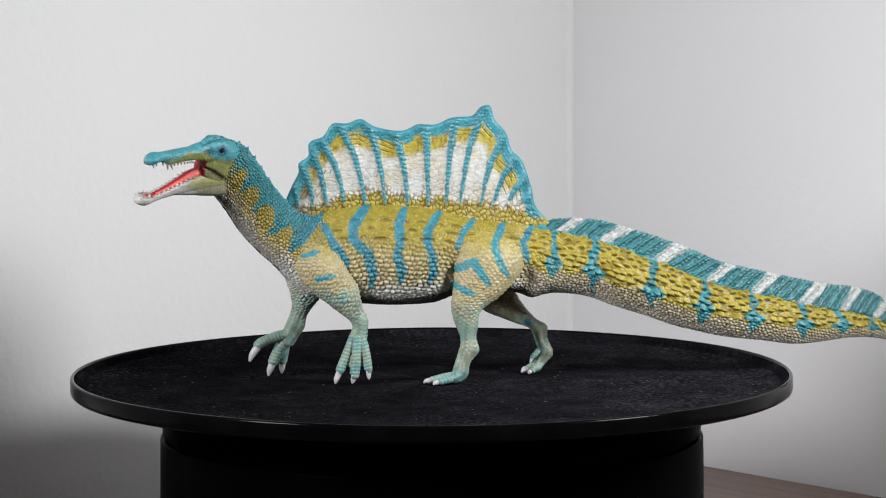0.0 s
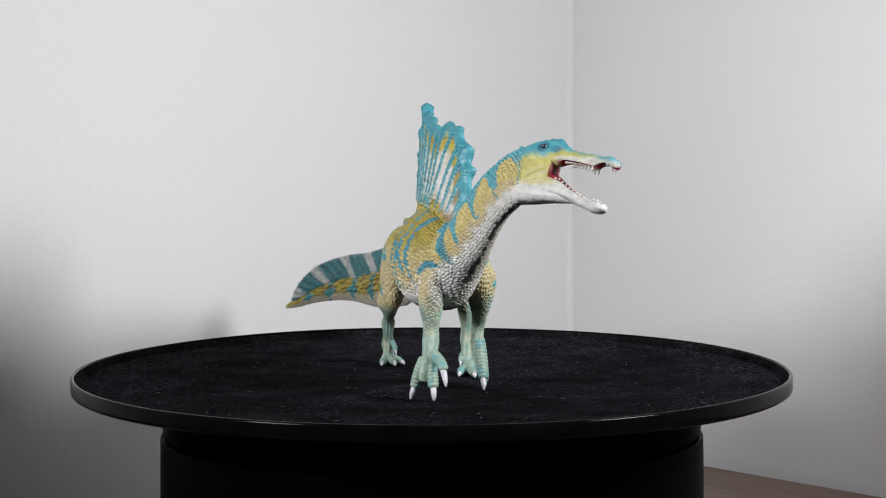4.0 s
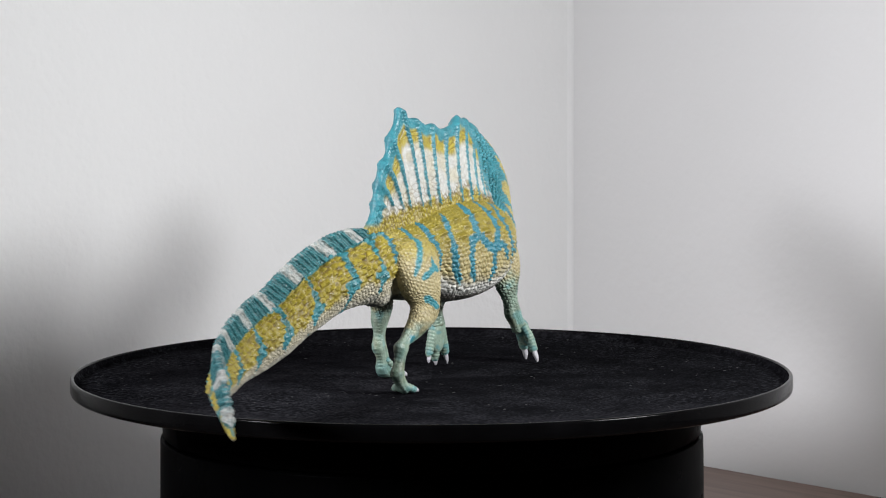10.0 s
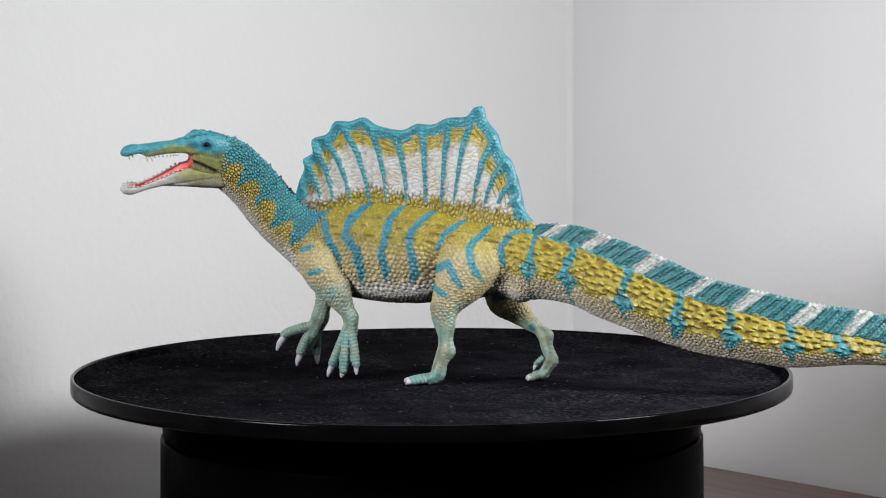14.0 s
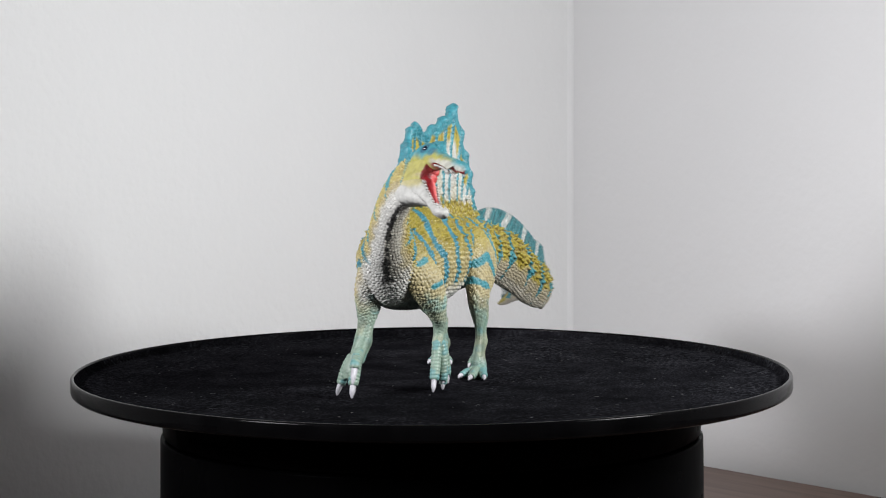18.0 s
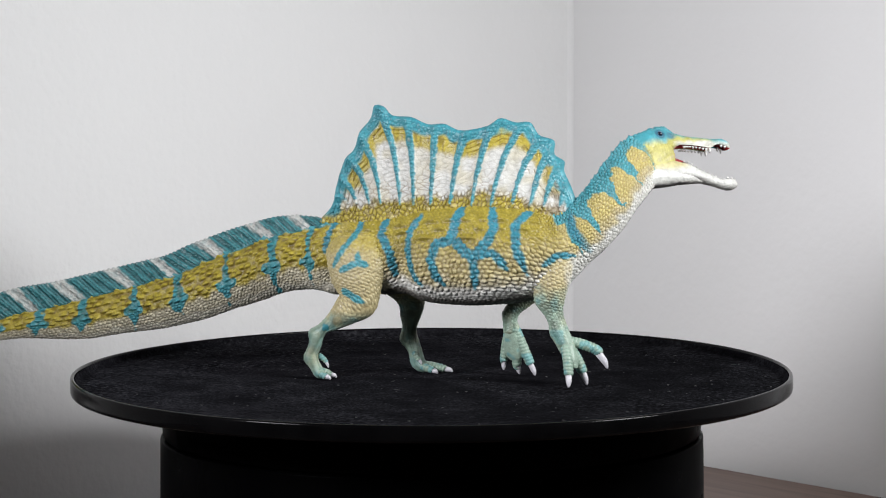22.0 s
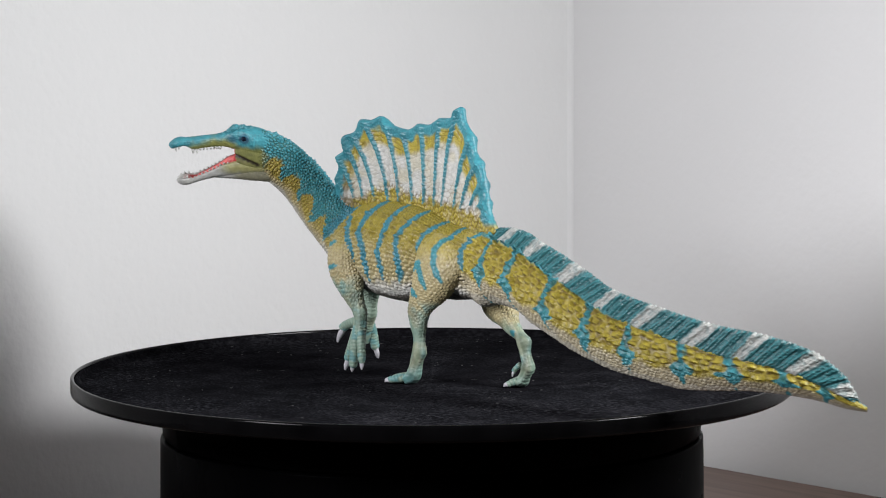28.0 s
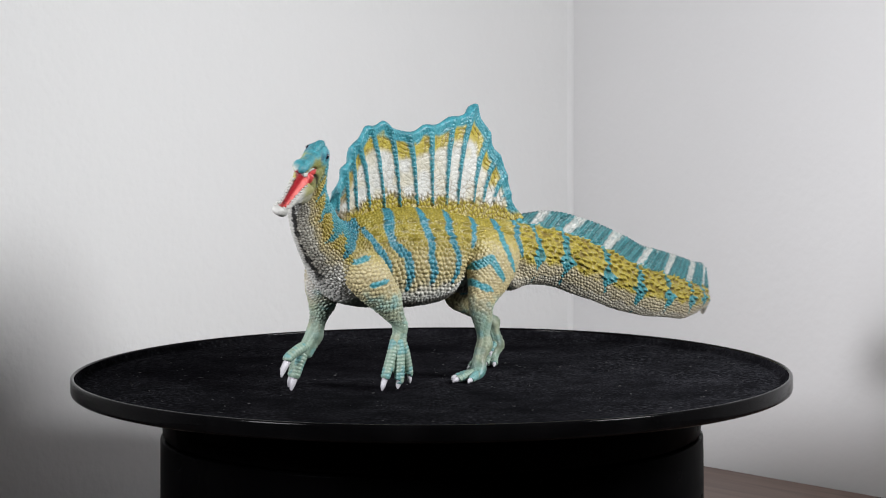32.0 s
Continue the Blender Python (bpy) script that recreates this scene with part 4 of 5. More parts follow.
def limbs(thing):
    # left hind
    leg("hind_leg", thing, [(27, -5.5, 61, 13.0, 4.4), (24.5, -10.4, 53, 14.2, 6.3), (20.5, -12.6, 44, 11.5, 6.3), (16.5, -14.4, 36, 7.6, 4.2), (14.6, -15.4, 29.5, 4.7, 2.9), (14.2, -15.8, 23, 4.0, 2.4), (14.6, -16, 17, 3.2, 2.1), (14.2, -16, 13.5, 3.1, 2.0), (12.6, -16, 8.5, 2.7, 2.2), (11.6, -16, 4.6, 2.7, 2.4), (9.5, -16.5, 2.6, 2.2, 3.6), (7.0, -16.8, 2.2, 1.8, 3.2)],
        31.5, [([(10.4, 47.1), (17.8, 50.5), (23.5, 41.2)], 1.8), ([(8.5, 41.3), (17.3, 37.3)], 1.5), (LEFT[6][0], 1.5), (LEFT[7][0], 1.4)],
        [([(9, -16.5, 3.2, 1.8, 1.8), (5, -17.2, 2.6, 1.7, 1.6), (0.8, -17.8, 1.9, 1.4, 1.4)], (-3.3, -18.0, 0.5), 1.25),
         ([(12.8, -14.4, 9, 1.1, 1.1), (11.5, -13.6, 7.4, 1.0, 1.0), (10.4, -13.2, 6.2, 0.9, 0.9)], (8.8, -12.9, 3.8), 0.8),
         ([(9.5, -18, 3.0, 1.7, 1.7), (6.5, -20.5, 2.4, 1.6, 1.6), (3.6, -22.2, 1.8, 1.3, 1.3)], (0.6, -23.6, 0.5), 1.2),
         ([(9.5, -15, 3.0, 1.7, 1.7), (6.5, -13.2, 2.4, 1.5, 1.5), (4.2, -12.4, 1.8, 1.3, 1.3)], (1.2, -11.6, 0.5), 1.2)], "scaly cream thigh over a mint green shin",
        lumps=[(10.2, -16, 30.5, 5.0, 1.5), (18.6, -16, 14.0, 3.2, 2.0), (10.8, -16, 20.0, 4.5, -1.2), (17.0, -18.5, 25.0, 4.5, 1.0), (12.6, -19.0, 5.0, 3.0, 1.4)])
    # right hind
    leg("hind_leg", thing, [(30, 5.5, 61, 12.0, 4.4), (29, 10.4, 53, 13.0, 6.2), (28, 12.6, 44, 11.4, 6.2), (27.4, 13.6, 37.5, 9.2, 5.3), (28.6, 14.4, 32.4, 7.4, 3.7), (32.4, 15.2, 28.4, 5.2, 3.6), (37.4, 15, 24.6, 3.7, 2.8), (42.6, 15, 20.2, 2.7, 2.2), (46.4, 15, 13, 2.7, 2.0), (47.2, 15, 9.5, 2.4, 1.9), (45.8, 15, 5.5, 2.4, 2.2), (44.2, 14.8, 2.7, 2.1, 3.4), (42.8, 14.5, 2.2, 1.8, 3.2)],
        25.0, [([(33.2, 46.1), (26.2, 49.6), (26.2, 53.1)], 1.4), ([(26.2, 49.6), (22.0, 48.4)], 1.4), ([(32.1, 38.0), (24.0, 33.3)], 1.7), (RIGHT[1][0], 1.4), (RIGHT[0][0], 1.2), ([(40.2, 22.5), (41.5, 21.5)], 1.6)],
        [([(44, 14.6, 3.0, 1.7, 1.7), (42, 13.6, 2.5, 1.6, 1.6), (40.6, 12.9, 1.8, 1.3, 1.3)], (37.8, 12.4, 0.5), 1.2),
         ([(45.5, 13.4, 10, 1.1, 1.1), (44, 12.6, 8.6, 1.0, 1.0), (42.8, 12.2, 7.4, 0.9, 0.9)], (41.6, 11.9, 4.4), 0.8),
         ([(44.2, 16, 3.0, 1.7, 1.7), (42.4, 17.2, 2.4, 1.5, 1.5), (41, 17.8, 1.8, 1.3, 1.3)], (38.2, 18.4, 0.5), 1.15),
         ([(44.4, 13.2, 3.0, 1.6, 1.6), (43.2, 11, 2.4, 1.4, 1.4), (42.4, 9.9, 1.8, 1.2, 1.2)], (40.6, 8.3, 0.5), 1.1)], "scaly cream thigh over a mint green shin",
        lumps=[(24.0, 14.5, 31.0, 5.0, 1.7), (46.5, 15, 19.0, 3.0, 2.4), (41.0, 15, 17.0, 4.0, -1.5), (49.5, 15, 8.5, 3.0, 1.7), (42.0, 15, 9.0, 4.0, -1.2), (33.0, 18.5, 30.0, 5.0, 1.4)])
    # left front
    leg("front_leg", thing, [(-50, -8, 59, 8.5, 4.4), (-47.5, -13, 52, 9.4, 5.5), (-43, -15.8, 45, 8.6, 5.1), (-38, -16.8, 38.5, 6.6, 4.3), (-33.6, -17, 32.5, 4.7, 3.2), (-31, -16.8, 28, 3.3, 2.7), (-30, -16.5, 24, 3.1, 2.5), (-30.2, -16.3, 20.5, 3.5, 2.5), (-30.6, -16, 17.5, 3.3, 2.5)],
        38.0, [([(-52.7, 53.2), (-45.8, 55.0)], 1.2), ([(-47.0, 43.9), (-39.6, 45.4)], 1.2)],
        [([(-31.5, -16.2, 21, 1.8, 1.8), (-34.2, -16.9, 14, 1.9, 1.9), (-37.4, -17.5, 6.5, 1.8, 1.8)], (-39.8, -17.9, 0.4), 1.4),
         ([(-30.3, -17.2, 21, 1.8, 1.8), (-30.8, -18.2, 13, 1.9, 1.9), (-31.6, -18.8, 5.0, 1.9, 1.8)], (-32.6, -19.0, 0.6), 1.3),
         ([(-29, -16.9, 21, 1.7, 1.7), (-27.2, -17.6, 14, 1.7, 1.7), (-26.1, -18.1, 7.0, 1.6, 1.6)], (-25.8, -18.3, 2.2), 1.2)], "scaly cream upper arm over a mint green foreleg",
        lumps=[(-33.0, -16.5, 39.0, 4.5, 1.5), (-27.0, -16.5, 26.5, 3.0, 1.2), (-33.0, -16.5, 24.0, 3.5, -0.8), (-42.0, -22.0, 46.0, 6.0, 1.4)],
        palm=[(-30.5, -15.9, 21, 2.6, 2.2), (-30.6, -16.2, 16, 3.8, 1.9), (-31, -16.7, 11.5, 4.6, 1.6), (-31.4, -17.1, 8.5, 3.6, 1.3), (-31.6, -17.4, 6.6, 2.0, 0.8)])
    # right front, one toe raised
    leg("front_leg", thing, [(-53, -1, 56, 8.0, 4.4), (-53, 2.4, 49, 8.6, 4.9), (-53, 4.2, 41, 7.4, 4.8), (-53.8, 4.6, 34, 4.9, 3.7), (-55.6, 4.8, 27.5, 3.6, 3.1), (-57.6, 5.2, 21.5, 3.3, 2.8), (-60, 5.8, 17, 3.3, 2.8), (-61.6, 6.2, 13.5, 2.8, 2.5)],
        38.0, [([(-48.2, 49.6), (-57.5, 53.5)], 1.2)],
        [([(-60.2, 8, 17, 1.8, 1.8), (-61.8, 10.2, 12, 1.9, 1.9), (-62.8, 11.8, 6.6, 1.8, 1.8)], (-63.4, 13.8, 0.6), 1.5),
         ([(-61, 5.6, 17, 1.9, 1.9), (-64, 5.2, 12, 2.1, 2.1), (-66.4, 5.0, 7, 2.0, 2.0)], (-68.6, 4.8, 0.6), 1.6),
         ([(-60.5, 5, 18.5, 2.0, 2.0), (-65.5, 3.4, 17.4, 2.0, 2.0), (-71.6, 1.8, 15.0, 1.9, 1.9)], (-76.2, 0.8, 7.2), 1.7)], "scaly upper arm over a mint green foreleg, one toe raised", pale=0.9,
        lumps=[(-49.0, 5.0, 34.0, 4.0, 1.5), (-56.0, 5.0, 22.0, 3.0, 1.2), (-58.0, 5.0, 30.0, 4.0, -0.7)],
        palm=[(-60.8, 6.4, 17, 2.8, 2.8), (-63, 7.4, 12, 2.4, 3.3), (-64, 8.2, 9.2, 1.7, 2.6), (-64.4, 8.5, 7.6, 1.2, 1.6)])


# ---- head ----
HEAD = Matrix.Translation((-87.7, -35.9, 93.3)) @ Matrix.Rotation(radians(-134.4), 4, "Z") @ Matrix.Rotation(radians(-26), 4, "X") @ Matrix.Translation((0, 0, -92))   # x forward along the snout, y to its left


def head_place(P):
    m = np.array(HEAD)
    return P @ m[:3, :3].T + m[:3, 3]


def head_loft(sh, rows, paint, n=150, nv=72, power=0.85, relief=0.12, size=1.3, hollow=0.0, start=9.0, dents=(), groove=0.0):
    """From (forward, top, bottom, half width); a hollow sinks the palate, or the floor of the mouth if negative."""
    S, _ = spline(rows, n)
    a = np.linspace(0, 2 * np.pi, nv, endpoint=False)
    ca, sa = np.cos(a), np.sin(a)
    mid, hh, w = (S[:, 1] + S[:, 2]) / 2, np.maximum((S[:, 1] - S[:, 2]) / 2, 0.1), np.maximum(S[:, 3], 0.1)
    P = np.stack([np.repeat(S[:, 0:1], nv, 1), w[:, None] * np.sign(sa) * np.abs(sa) ** power, mid[:, None] + hh[:, None] * np.sign(ca) * np.abs(ca) ** power], -1)
    if hollow:
        face = step(-ca if hollow > 0 else ca, 0.3, 0.8)[None]
        P[..., 2] += hollow * face * (1 - np.clip(np.abs(P[..., 1]) / w[:, None] / 0.85, 0, 1) ** 2) * step(P[..., 0], start - 2, start + 3) * (1 - step(P[..., 0], 31, 34))
    d1, d2, _ = cells(P, size)
    h = relief * step(d2 - d1, 0, 0.4)
    for x, z, r, e in dents:
        h = h + e * np.exp(-((P[..., 0] - x) ** 2 + (P[..., 2] - z) ** 2) / (r * r))
    if groove:
        h = h - groove * np.where(P[..., 1] > 0, 1.0, 0.3) * np.exp(-((P[..., 2] - cheek_line(P[..., 0])) / 0.6) ** 2) * step(P[..., 0], -6, -3)
    off = P - np.stack([P[..., 0], 0 * P[..., 1], np.repeat(mid[:, None], nv, 1)], -1)
    P = P + off / np.maximum(np.linalg.norm(off, axis=-1, keepdims=True), 1e-6) * h[..., None]
    high = np.repeat(((ca + 1) / 2)[None], n, 0)
    C = paint(P, high)
    sh.loft(head_place(P), C)


def skull_paint(P, high):
    j = vnoise(P, 2.5) - 0.5
    x, y, z = P[..., 0], P[..., 1], P[..., 2]
    C = np.broadcast_to(np.array([0.36, 0.34, 0.075]), P.shape).copy()
    C = blend(C, np.array([0.20, 0.225, 0.075]), 0.75 * step(y, 0, 2))
    C = blend(C, np.array([0.10, 0.13, 0.05]), 0.55 * step(y, 0, 2) * step(vnoise(P + 4, 3.0), 0.5, 0.8) * (1 - step(x, 2, 7)))
    C = blend(C, WHITE * 0.85, (1 - step(z + 0.9 * j, 92.6, 94.2)) * step(x, 4, 9) * np.where(y > 0, 0.5, 0.0))
    C = blend(C, WHITE * 0.9, np.where(y < 0, 0.85, 0.0) * (1 - step(z + 1.2 * j, 95.2, 96.8)) * step(x + 2 * j, 5, 11))
    C = blend(C, WHITE * 0.75, 0.6 * (1 - step(z + 1.2 * j, 90.0, 92.6)) * (1 - step(x, 4, 9)))
    lip = np.interp(x, [-14, -10, -4, 2, 5, 8, 16, 24, 28, 32, 37], [92.0, 93.5, 95.6, 95.4, 96.6, 98.6, 97.4, 95.8, 94.0, 92.2, 90.0])
    lip = lip + np.where(y < 0, np.interp(x, [0, 8, 20, 27, 33, 37], [0.0, 0.3, 0.6, 1.6, 3.0, 4.0]), 0.0)
    C = blend(C, TEAL * 1.05, step(z + 2.2 * j, lip - 1.8, lip + 1.6))
    C = C * (0.86 + 0.28 * vnoise(P + 9, 1.5))[..., None]
    ring = np.hypot(x - 0.9, (z - 99.2) * 1.15)
    C = blend(C, np.array([0.015, 0.06, 0.12]), 0.9 * (1 - step(ring + 0.5 * j, 1.6, 3.0)) * (np.abs(y) > 2))
    C = blend(C, np.array([0.025, 0.11, 0.17]), 0.7 * (1 - step(np.hypot(x - 6.4, (z - 98.6) * 1.5) + j, 1.2, 3.4)) * (np.abs(y) > 2))
    return blend(C, np.array([0.30, 0.012, 0.02]), (1 - step(high + 0.02 * j, 0.07, 0.12)) * step(x, 7, 9.5))


def cheek_line(x):
    """Height of the fold that runs back from the corner of the mouth."""
    return np.interp(x, [-8.0, -4.0, -1.0, 3.0, 7.0], [85.6, 86.6, 88.2, 90.2, 91.4])


def corner_paint(P, high):
    """Skin in the corner of the mouth: pale rim, and a fold behind it with its shade painted dark."""
    j = vnoise(P, 2.0) - 0.5
    x, z = P[..., 0], P[..., 2]
    C = np.broadcast_to(np.array([0.24, 0.25, 0.085]), P.shape).copy()
    C = blend(C, np.array([0.40, 0.37, 0.11]), 0.9 * (P[..., 1] < 0))
    C = blend(C, CREAM * 0.9, 0.6 * (1 - step(np.abs(z - cheek_line(x) + 1.9), 0.3, 1.1)) * step(x, -1, 3))
    C = blend(C, np.array([0.12, 0.13, 0.06]), 0.5 * step(vnoise(P + 4, 3.0), 0.5, 0.8) * (P[..., 1] > 0))
    fold = 1 - step(np.abs(z - cheek_line(x)) + 0.5 * j, 0.5, 1.15)
    C = blend(C, np.array([0.03, 0.02, 0.015]), np.where(P[..., 1] > 0, 0.97, 0.12) * fold * step(x, -5.5, -3.5))
    C = blend(C, WHITE * 0.85, 0.8 * (1 - step(z + 0.8 * j, 82.5, 86.0 + 0.35 * x)))
    # red rim, dimmer on the right where shadow is painted in
    return blend(C, RED * np.where(P[..., 1] < 0, 0.3, 0.8)[..., None], step(x + 0.4 * j, 5.7, 6.2))


def jaw_paint(P, high):
    j = vnoise(P, 2.5) - 0.5
    x, y, z = P[..., 0], P[..., 1], P[..., 2]
    C = np.broadcast_to(WHITE * 0.92, P.shape).copy()
    C = blend(C, np.array([0.42, 0.37, 0.13]), 0.8 * step(z + 1.5 * j, 82.4, 84.6) * (1 - step(x + 2 * j, 6, 14)))
    C = blend(C, np.array([0.26, 0.26, 0.10]), 0.75 * step(y, 0, 2) * step(z + 1.5 * j, 81, 83) * (1 - step(x + 2 * j, 8, 17)))
    C = blend(C, np.array([0.09, 0.08, 0.08]), np.where(y < 0, 0.6, 0.0) * (1 - step(np.abs(z - np.interp(x, [-4, 4, 16, 24], [82.6, 81.4, 79.4, 77.4])) + 0.4 * j, 0.2, 0.9)) * step(x, -2, 3) * (1 - step(x, 16, 22)))
    # red floor of the mouth, its right half painted as shaded
    return blend(C, RED * np.where(y < 0, 0.45, 1.1)[..., None], step(high + 0.03 * j, 0.90, 0.95) * step(x, 6, 9) * (1 - step(x, 28, 33)))


def pouch_paint(P, high):
    j = vnoise(P, 1.6) - 0.5
    C = np.broadcast_to(WHITE * 0.95, P.shape).copy()
    C = blend(C, np.array([0.23, 0.22, 0.13]), 0.85 * step(P[..., 1] + 1.5 * j, 0.5, 2.0) * (1 - step(P[..., 0], 4, 12)))
    return blend(C, CHARCOAL, 0.85 * (1 - step(high + 0.1 * j, 0.02, 0.09)) * (1 - step(P[..., 0], 8, 16)))


def cone_mesh(name, h, r, n=7):
    bm = bmesh.new()
    ring = [bm.verts.new((r * math.cos(6.2832 * k / n), r * math.sin(6.2832 * k / n), 0)) for k in range(n)]
    up = [bm.verts.new((0.62 * r * math.cos(6.2832 * k / n), 0.62 * r * math.sin(6.2832 * k / n), h * 0.55)) for k in range(n)]
    tip = bm.verts.new((0, 0, h))
    for k in range(n):
        bm.faces.new((ring[k], ring[(k + 1) % n], up[(k + 1) % n], up[k]))
        bm.faces.new((up[k], up[(k + 1) % n], tip))
    bm.faces.new(list(reversed(ring)))
    for f in bm.faces:
        f.smooth = True
    me = bpy.data.meshes.new(name)
    bm.to_mesh(me)
    bm.free()
    return me


def painted(me, colour):
    col = me.color_attributes.new("paint", "FLOAT_COLOR", "POINT")
    col.data.foreach_set("color", list((*colour, 1.0)) * len(me.vertices))
    return me


UPPER = [(-14, 97, 88, 1.5), (-11, 99.2, 87.5, 3.2), (-6, 101.4, 87.8, 4.5), (-2.5, 102.4, 89.0, 4.75), (0.8, 102.7, 90.4, 4.6), (4.5, 102.2, 92.2, 4.15), (8.5, 100.8, 93.3, 3.6), (13, 99.5, 93.4, 3.1), (19, 98.5, 93.0, 2.7),
         (24.5, 97.8, 92.0, 2.6), (26.2, 97.6, 92.4, 2.4), (28.3, 97.3, 93.8, 2.1), (31, 97.1, 93.7, 2.5), (33.8, 96.2, 92.9, 2.4), (35.4, 95.3, 93.0, 1.4), (36.1, 94.6, 93.5, 0.4)]
LOWER = [(-11, 88, 83, 2.8), (-7, 86.8, 81.6, 4.3), (-2, 88.0, 80.9, 4.6), (3, 88.6, 80.3, 4.5), (8, 87.6, 79.7, 4.1), (12, 87.0, 79.3, 3.8), (16, 84.6, 78.7, 3.3), (20, 82.5, 77.8, 2.8), (24, 80.6, 76.6, 2.4),
         (27, 79.3, 75.5, 2.3), (29.5, 79.3, 74.8, 2.9), (32, 79.0, 74.7, 3.0), (34, 78.1, 75.3, 2.0), (34.9, 77.0, 76.0, 0.5)]


def head(thing):
    sh = Shape()
    head_loft(sh, UPPER, skull_paint, n=220, nv=110, hollow=2.0, relief=0.18,
              dents=[(6.4, 98.4, 2.3, -0.75), (0.9, 99.2, 1.9, -0.5), (-3.5, 97.0, 3.0, 0.35), (14.0, 96.5, 4.0, -0.3), (32.5, 96.0, 2.5, 0.35)])
    skull = part_mesh("skull", sh.mesh("skull"), SMOOTH, thing, "long narrow teal snout with ochre lips")
    sh = Shape()
    head_loft(sh, LOWER, jaw_paint, hollow=-1.5)
    head_loft(sh, [(-14, 86, 75.6, 3.8), (-10, 86, 76.6, 4.3), (-5, 86, 77.0, 4.5), (1, 86, 77.4, 4.3), (7, 84, 78.0, 3.6), (13, 82, 78.3, 2.8), (18, 79.6, 78.2, 1.2)], pouch_paint, n=90, nv=60, relief=0.2, size=1.2)
    jaw = part_mesh("lower_jaw", sh.mesh("lower_jaw"), SMOOTH, thing, "white lower jaw, wide open")
    # mouth lining and tongue, their right halves darkened with painted shadow
    sh = Shape()
    head_loft(sh, [(-2, 95, 85, 2.6), (1, 95, 84.5, 2.7), (3.4, 95, 84.4, 2.7), (5.0, 94.0, 84.2, 2.6), (6.4, 91.0, 83.8, 2.5), (8.5, 87.6, 83.2, 2.4), (12, 85.4, 82.4, 2.1), (16.5, 83.6, 81.4, 1.7), (20, 82.0, 80.2, 1.2)],
              lambda P, high: np.where(P[..., 1:2] > 0.0, RED * 0.85, np.array([0.20, 0.010, 0.016])), n=60, nv=40)
    part_mesh("mouth_lining", sh.mesh("mouth_lining"), SMOOTH, thing, "glossy red mouth lining")
    sh = Shape()
    head_loft(sh, [(6, 89.4, 86, 2.2), (10, 88.2, 84.6, 2.2), (15, 84.9, 82.4, 1.8), (20, 82.0, 80.0, 1.4), (25, 79.6, 78.2, 0.8)], lambda P, high: blend(np.broadcast_to(np.array([0.75, 0.16, 0.15]), P.shape), np.array([0.26, 0.008, 0.014]), 1 - step(P[..., 1], -0.1, 0.9)), n=40, nv=24)
    part_mesh("tongue", sh.mesh("tongue"), SMOOTH, jaw, "pink tongue")
    # skin at the corners of the mouth
    sh = Shape()
    head_loft(sh, [(-12, 96, 80, 3.2), (-8, 100, 78.6, 4.4), (-4, 101, 78.6, 4.85), (0, 101, 79.6, 4.8), (2.8, 99.6, 81.4, 4.5), (4.8, 97.4, 83.6, 4.1), (6.0, 95.0, 86.0, 3.6), (6.6, 93.0, 88.0, 2.7)], corner_paint, n=130, nv=100, power=0.95, relief=0.12, groove=0.9)
    part_mesh("mouth_corner", sh.mesh("mouth_corner"), SMOOTH, skull, "dark fold at the corner of the mouth")
    # crest and eyelids
    sh = Shape()
    head_loft(sh, [(-3, 102.0, 101, 0.6), (-1.4, 103.2, 101, 1.2), (0, 103.0, 101, 1.3), (1.6, 103.9, 101, 1.4), (3.4, 103.6, 101, 1.4), (5.4, 103.9, 101, 1.4), (7.0, 103.1, 100, 1.2), (9.0, 101.4, 99.5, 0.9), (11, 100.2, 99, 0.4)], lambda P, high: TEAL * (0.75 + 0.4 * vnoise(P, 1.2))[..., None], n=80, nv=32, relief=0.4, size=1.1)
    part_mesh("crest", sh.mesh("crest"), SMOOTH, skull, "small lumpy teal crest")
    for s in (1, -1):
        sh = Shape()
        rows = []
        for k in range(9):
            w = radians(20 + 40 * k)
            q = head_place(np.array([[0.95 + 1.6 * math.cos(w), s * (3.85 - 0.25 * math.sin(w)), 99.2 + 1.35 * math.sin(w)]]))[0]
            rows.append((*q, 0.42, 0.42))
        tube(sh, rows, flat_paint(np.array([0.03, 0.14, 0.20])), n=60, nv=12, relief=0.0)
        part_mesh("eyelid", sh.mesh("eyelid"), SMOOTH, skull, "dark blue eyelid")
    eye_me = bpy.data.meshes.new("eye")
    bm = bmesh.new()
    bmesh.ops.create_uvsphere(bm, u_segments=20, v_segments=12, radius=1.15 * MM)
    for f in bm.faces:
        f.smooth = True
    bm.to_mesh(eye_me)
    bm.free()
    eye_me.materials.append(material("black_eye_gloss", 0.12, 0.0, (0.006, 0.010, 0.024))[0])
    for s in (1, -1):
        ob = part_mesh("eye", eye_me, None, skull, "glossy black eye")
        ob.location = Vector(head_place(np.array([[0.95, s * 3.8, 99.2]]))[0]) * MM
    # teeth
    tooth = painted(cone_mesh("tooth", 1.25 * MM, 0.62 * MM), WHITE)
    fang = painted(cone_mesh("fang", 2.2 * MM, 0.7 * MM), WHITE)
    US, LS = np.array(UPPER), np.array(LOWER)
    rnd = random.Random(3)
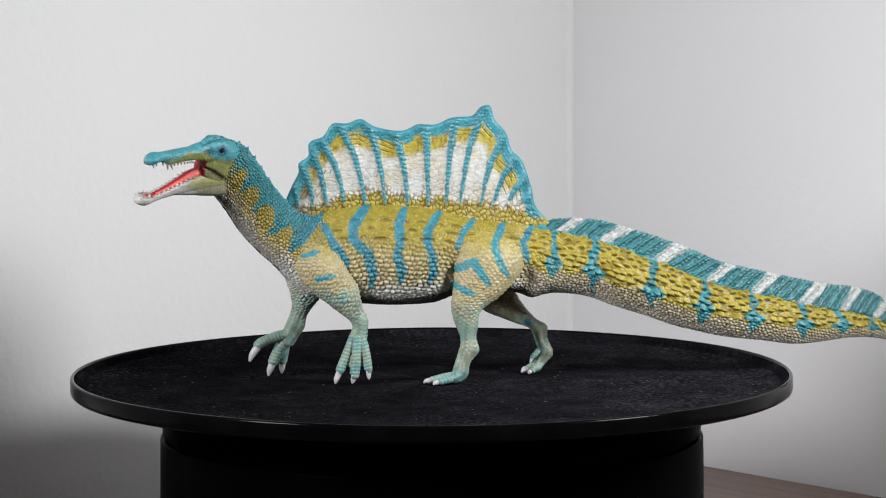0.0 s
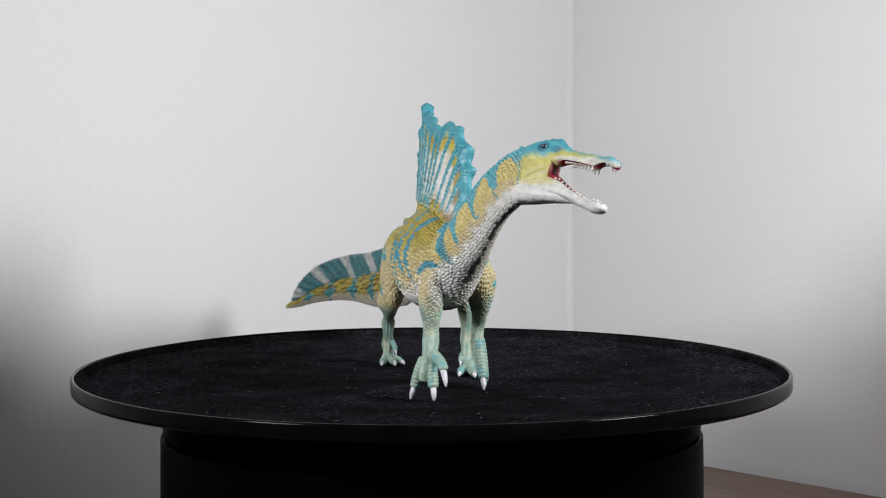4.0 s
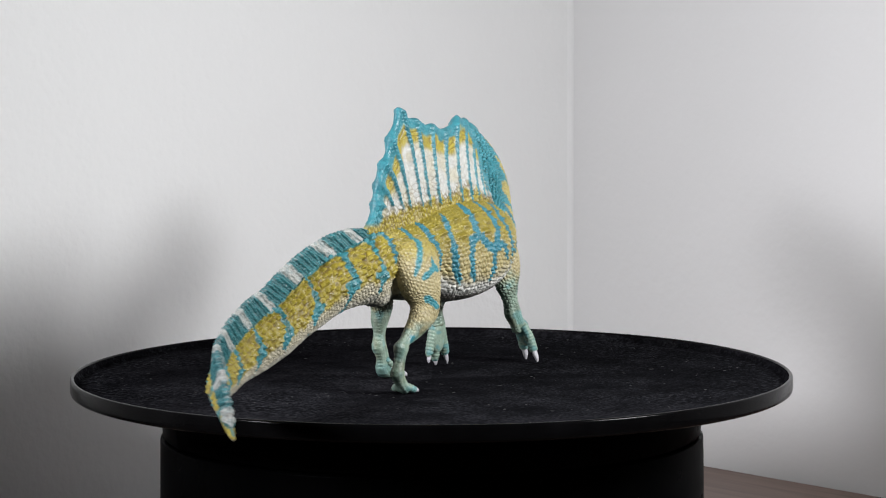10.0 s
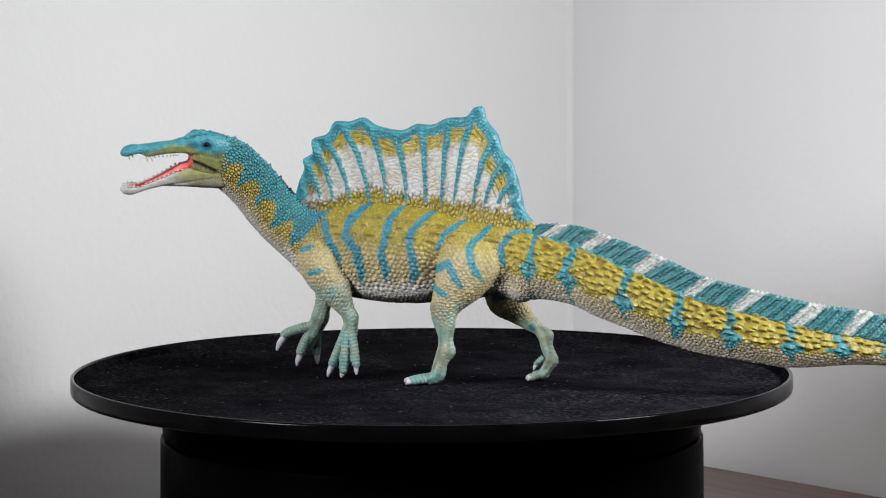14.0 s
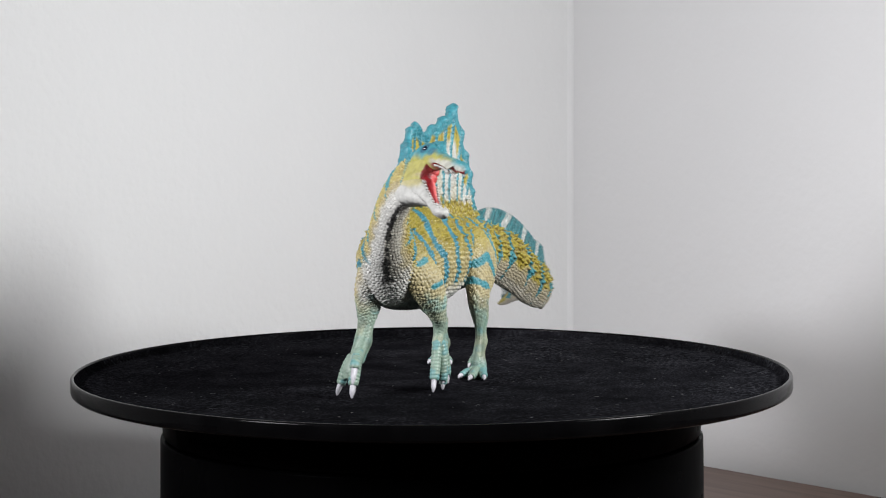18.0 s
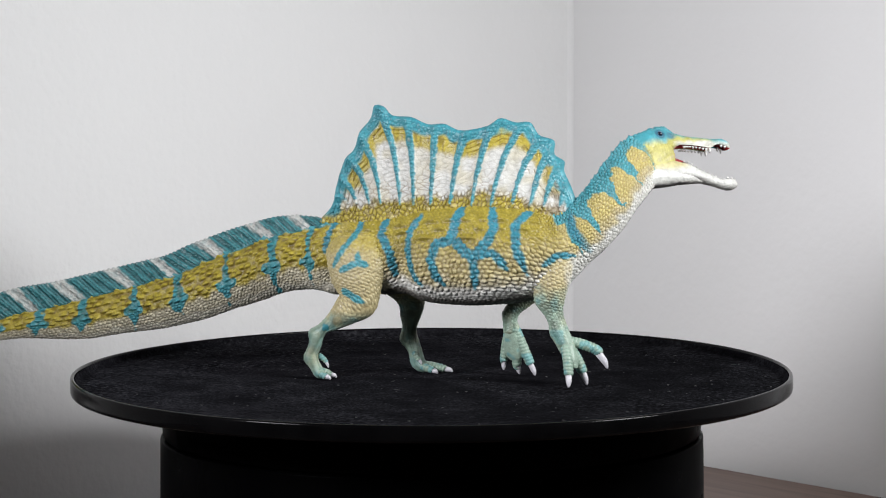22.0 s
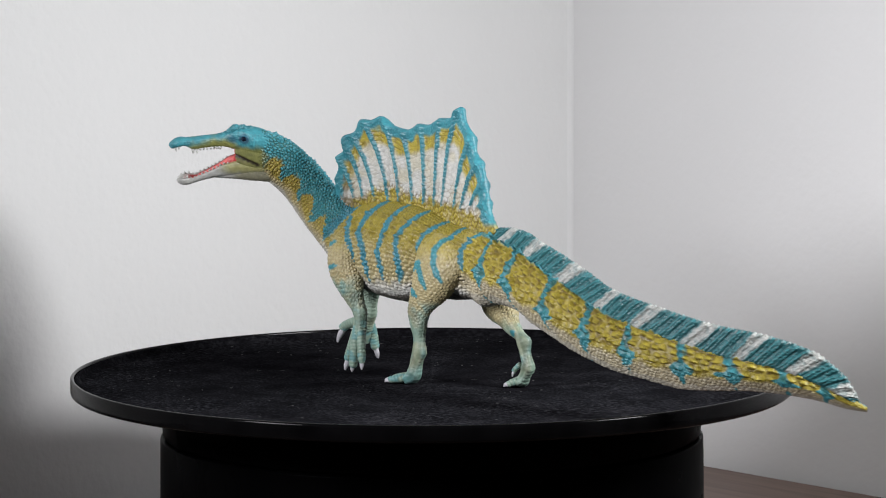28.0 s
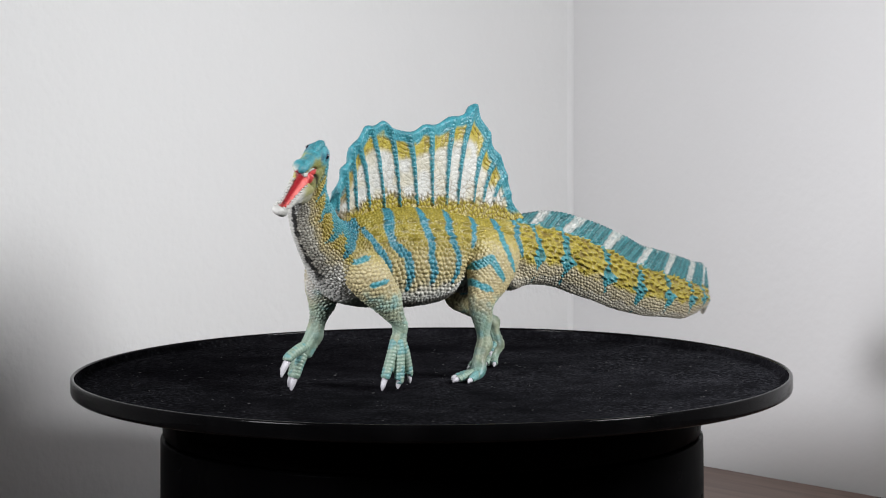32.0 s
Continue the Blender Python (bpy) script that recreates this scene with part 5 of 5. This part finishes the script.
    for s in (1, -1):
        for k, x in enumerate((12.4, 13.2, 14.1, 15.3, 16.9, 18.5, 20.1, 21.7, 23.3, 25.0, 31.2, 32.8, 34.3)):
            big = k in (8, 9, 10, 11)
            z, w = np.interp(x, US[:, 0], US[:, 2]), np.interp(x, US[:, 0], US[:, 3])
            ob = part_mesh("tooth", fang if big else tooth, IVORY, skull)
            ob.matrix_local = Matrix.Translation(Vector(head_place(np.array([[x, s * w * 0.72, z + 0.75]]))[0]) * MM) @ Euler((math.pi + rnd.uniform(-0.15, 0.15), rnd.uniform(-0.2, 0.2), 0)).to_matrix().to_4x4() @ Matrix.Diagonal((1, 1, rnd.uniform(0.65, 1.05), 1))
        for k, x in enumerate((10, 11.8, 13.6, 15.4, 17.2, 19, 20.8, 22.6, 24.4, 26.2, 28, 29.8, 31.6, 33.2)):
            big = k >= 11
            z, w = np.interp(x, LS[:, 0], LS[:, 1]), np.interp(x, LS[:, 0], LS[:, 3])
            ob = part_mesh("tooth", fang if big else tooth, IVORY, jaw)
            ob.matrix_local = Matrix.Translation(Vector(head_place(np.array([[x, s * w * 0.75, z - 0.8]]))[0]) * MM) @ Euler((rnd.uniform(-0.2, 0.2) - 0.25 * s, rnd.uniform(-0.2, 0.2), 0)).to_matrix().to_4x4() @ Matrix.Diagonal((1, 1, rnd.uniform(0.4, 0.85), 1))


def spikes(body):
    """The nape's two rows of small knobs."""
    S, tau = spline(STATIONS, 1400)
    me = painted(cone_mesh("nape_spike", 2.2 * MM, 1.35 * MM, 9), TEAL)
    for k, t in enumerate(np.linspace(0.3, 5.0, 15)):
        i = int(np.searchsorted(tau, t))
        D, V = S[i, 0:3], S[i, 3:6]
        up = (D - V) / np.linalg.norm(D - V)
        tang = S[i + 3, 0:3] - S[i, 0:3]
        side = np.cross(tang, up)
        side /= np.linalg.norm(side)
        s = (-1) ** k * 1.1
        z = Vector(up + side * 0.15 * s).normalized()
        ob = part_mesh("nape_spike", me, SKIN, body)
        ob.matrix_local = Matrix.Translation(Vector(D + side * s - up * 0.6) * MM) @ z.to_track_quat("Z", "Y").to_matrix().to_4x4() @ Matrix.Diagonal((1, 1, 0.8 + 0.4 * ((k * 7) % 5) / 5, 1))


def dinosaur():
    thing = tagged(new("dinosaur_model"), "teal, ochre and white sail-backed dinosaur model on a turntable", "dinosaur model")
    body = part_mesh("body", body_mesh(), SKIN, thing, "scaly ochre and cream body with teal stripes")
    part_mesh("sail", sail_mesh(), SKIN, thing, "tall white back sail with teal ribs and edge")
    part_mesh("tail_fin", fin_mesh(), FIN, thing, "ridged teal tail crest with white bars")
    limbs(thing)
    head(thing)
    spikes(body)
    return thing


model = dinosaur()


# ---- movement ----
def motions():
    rows = [k * 0.5 for k in range(65)]
    walk(model, [(t, pose(0, 0, 0, 0, 0, TURN * t)) for t in rows])
    walk(platter, [(t, pose(0, 0, -DESK, 0, 0, TURN * t)) for t in rows])


motions()
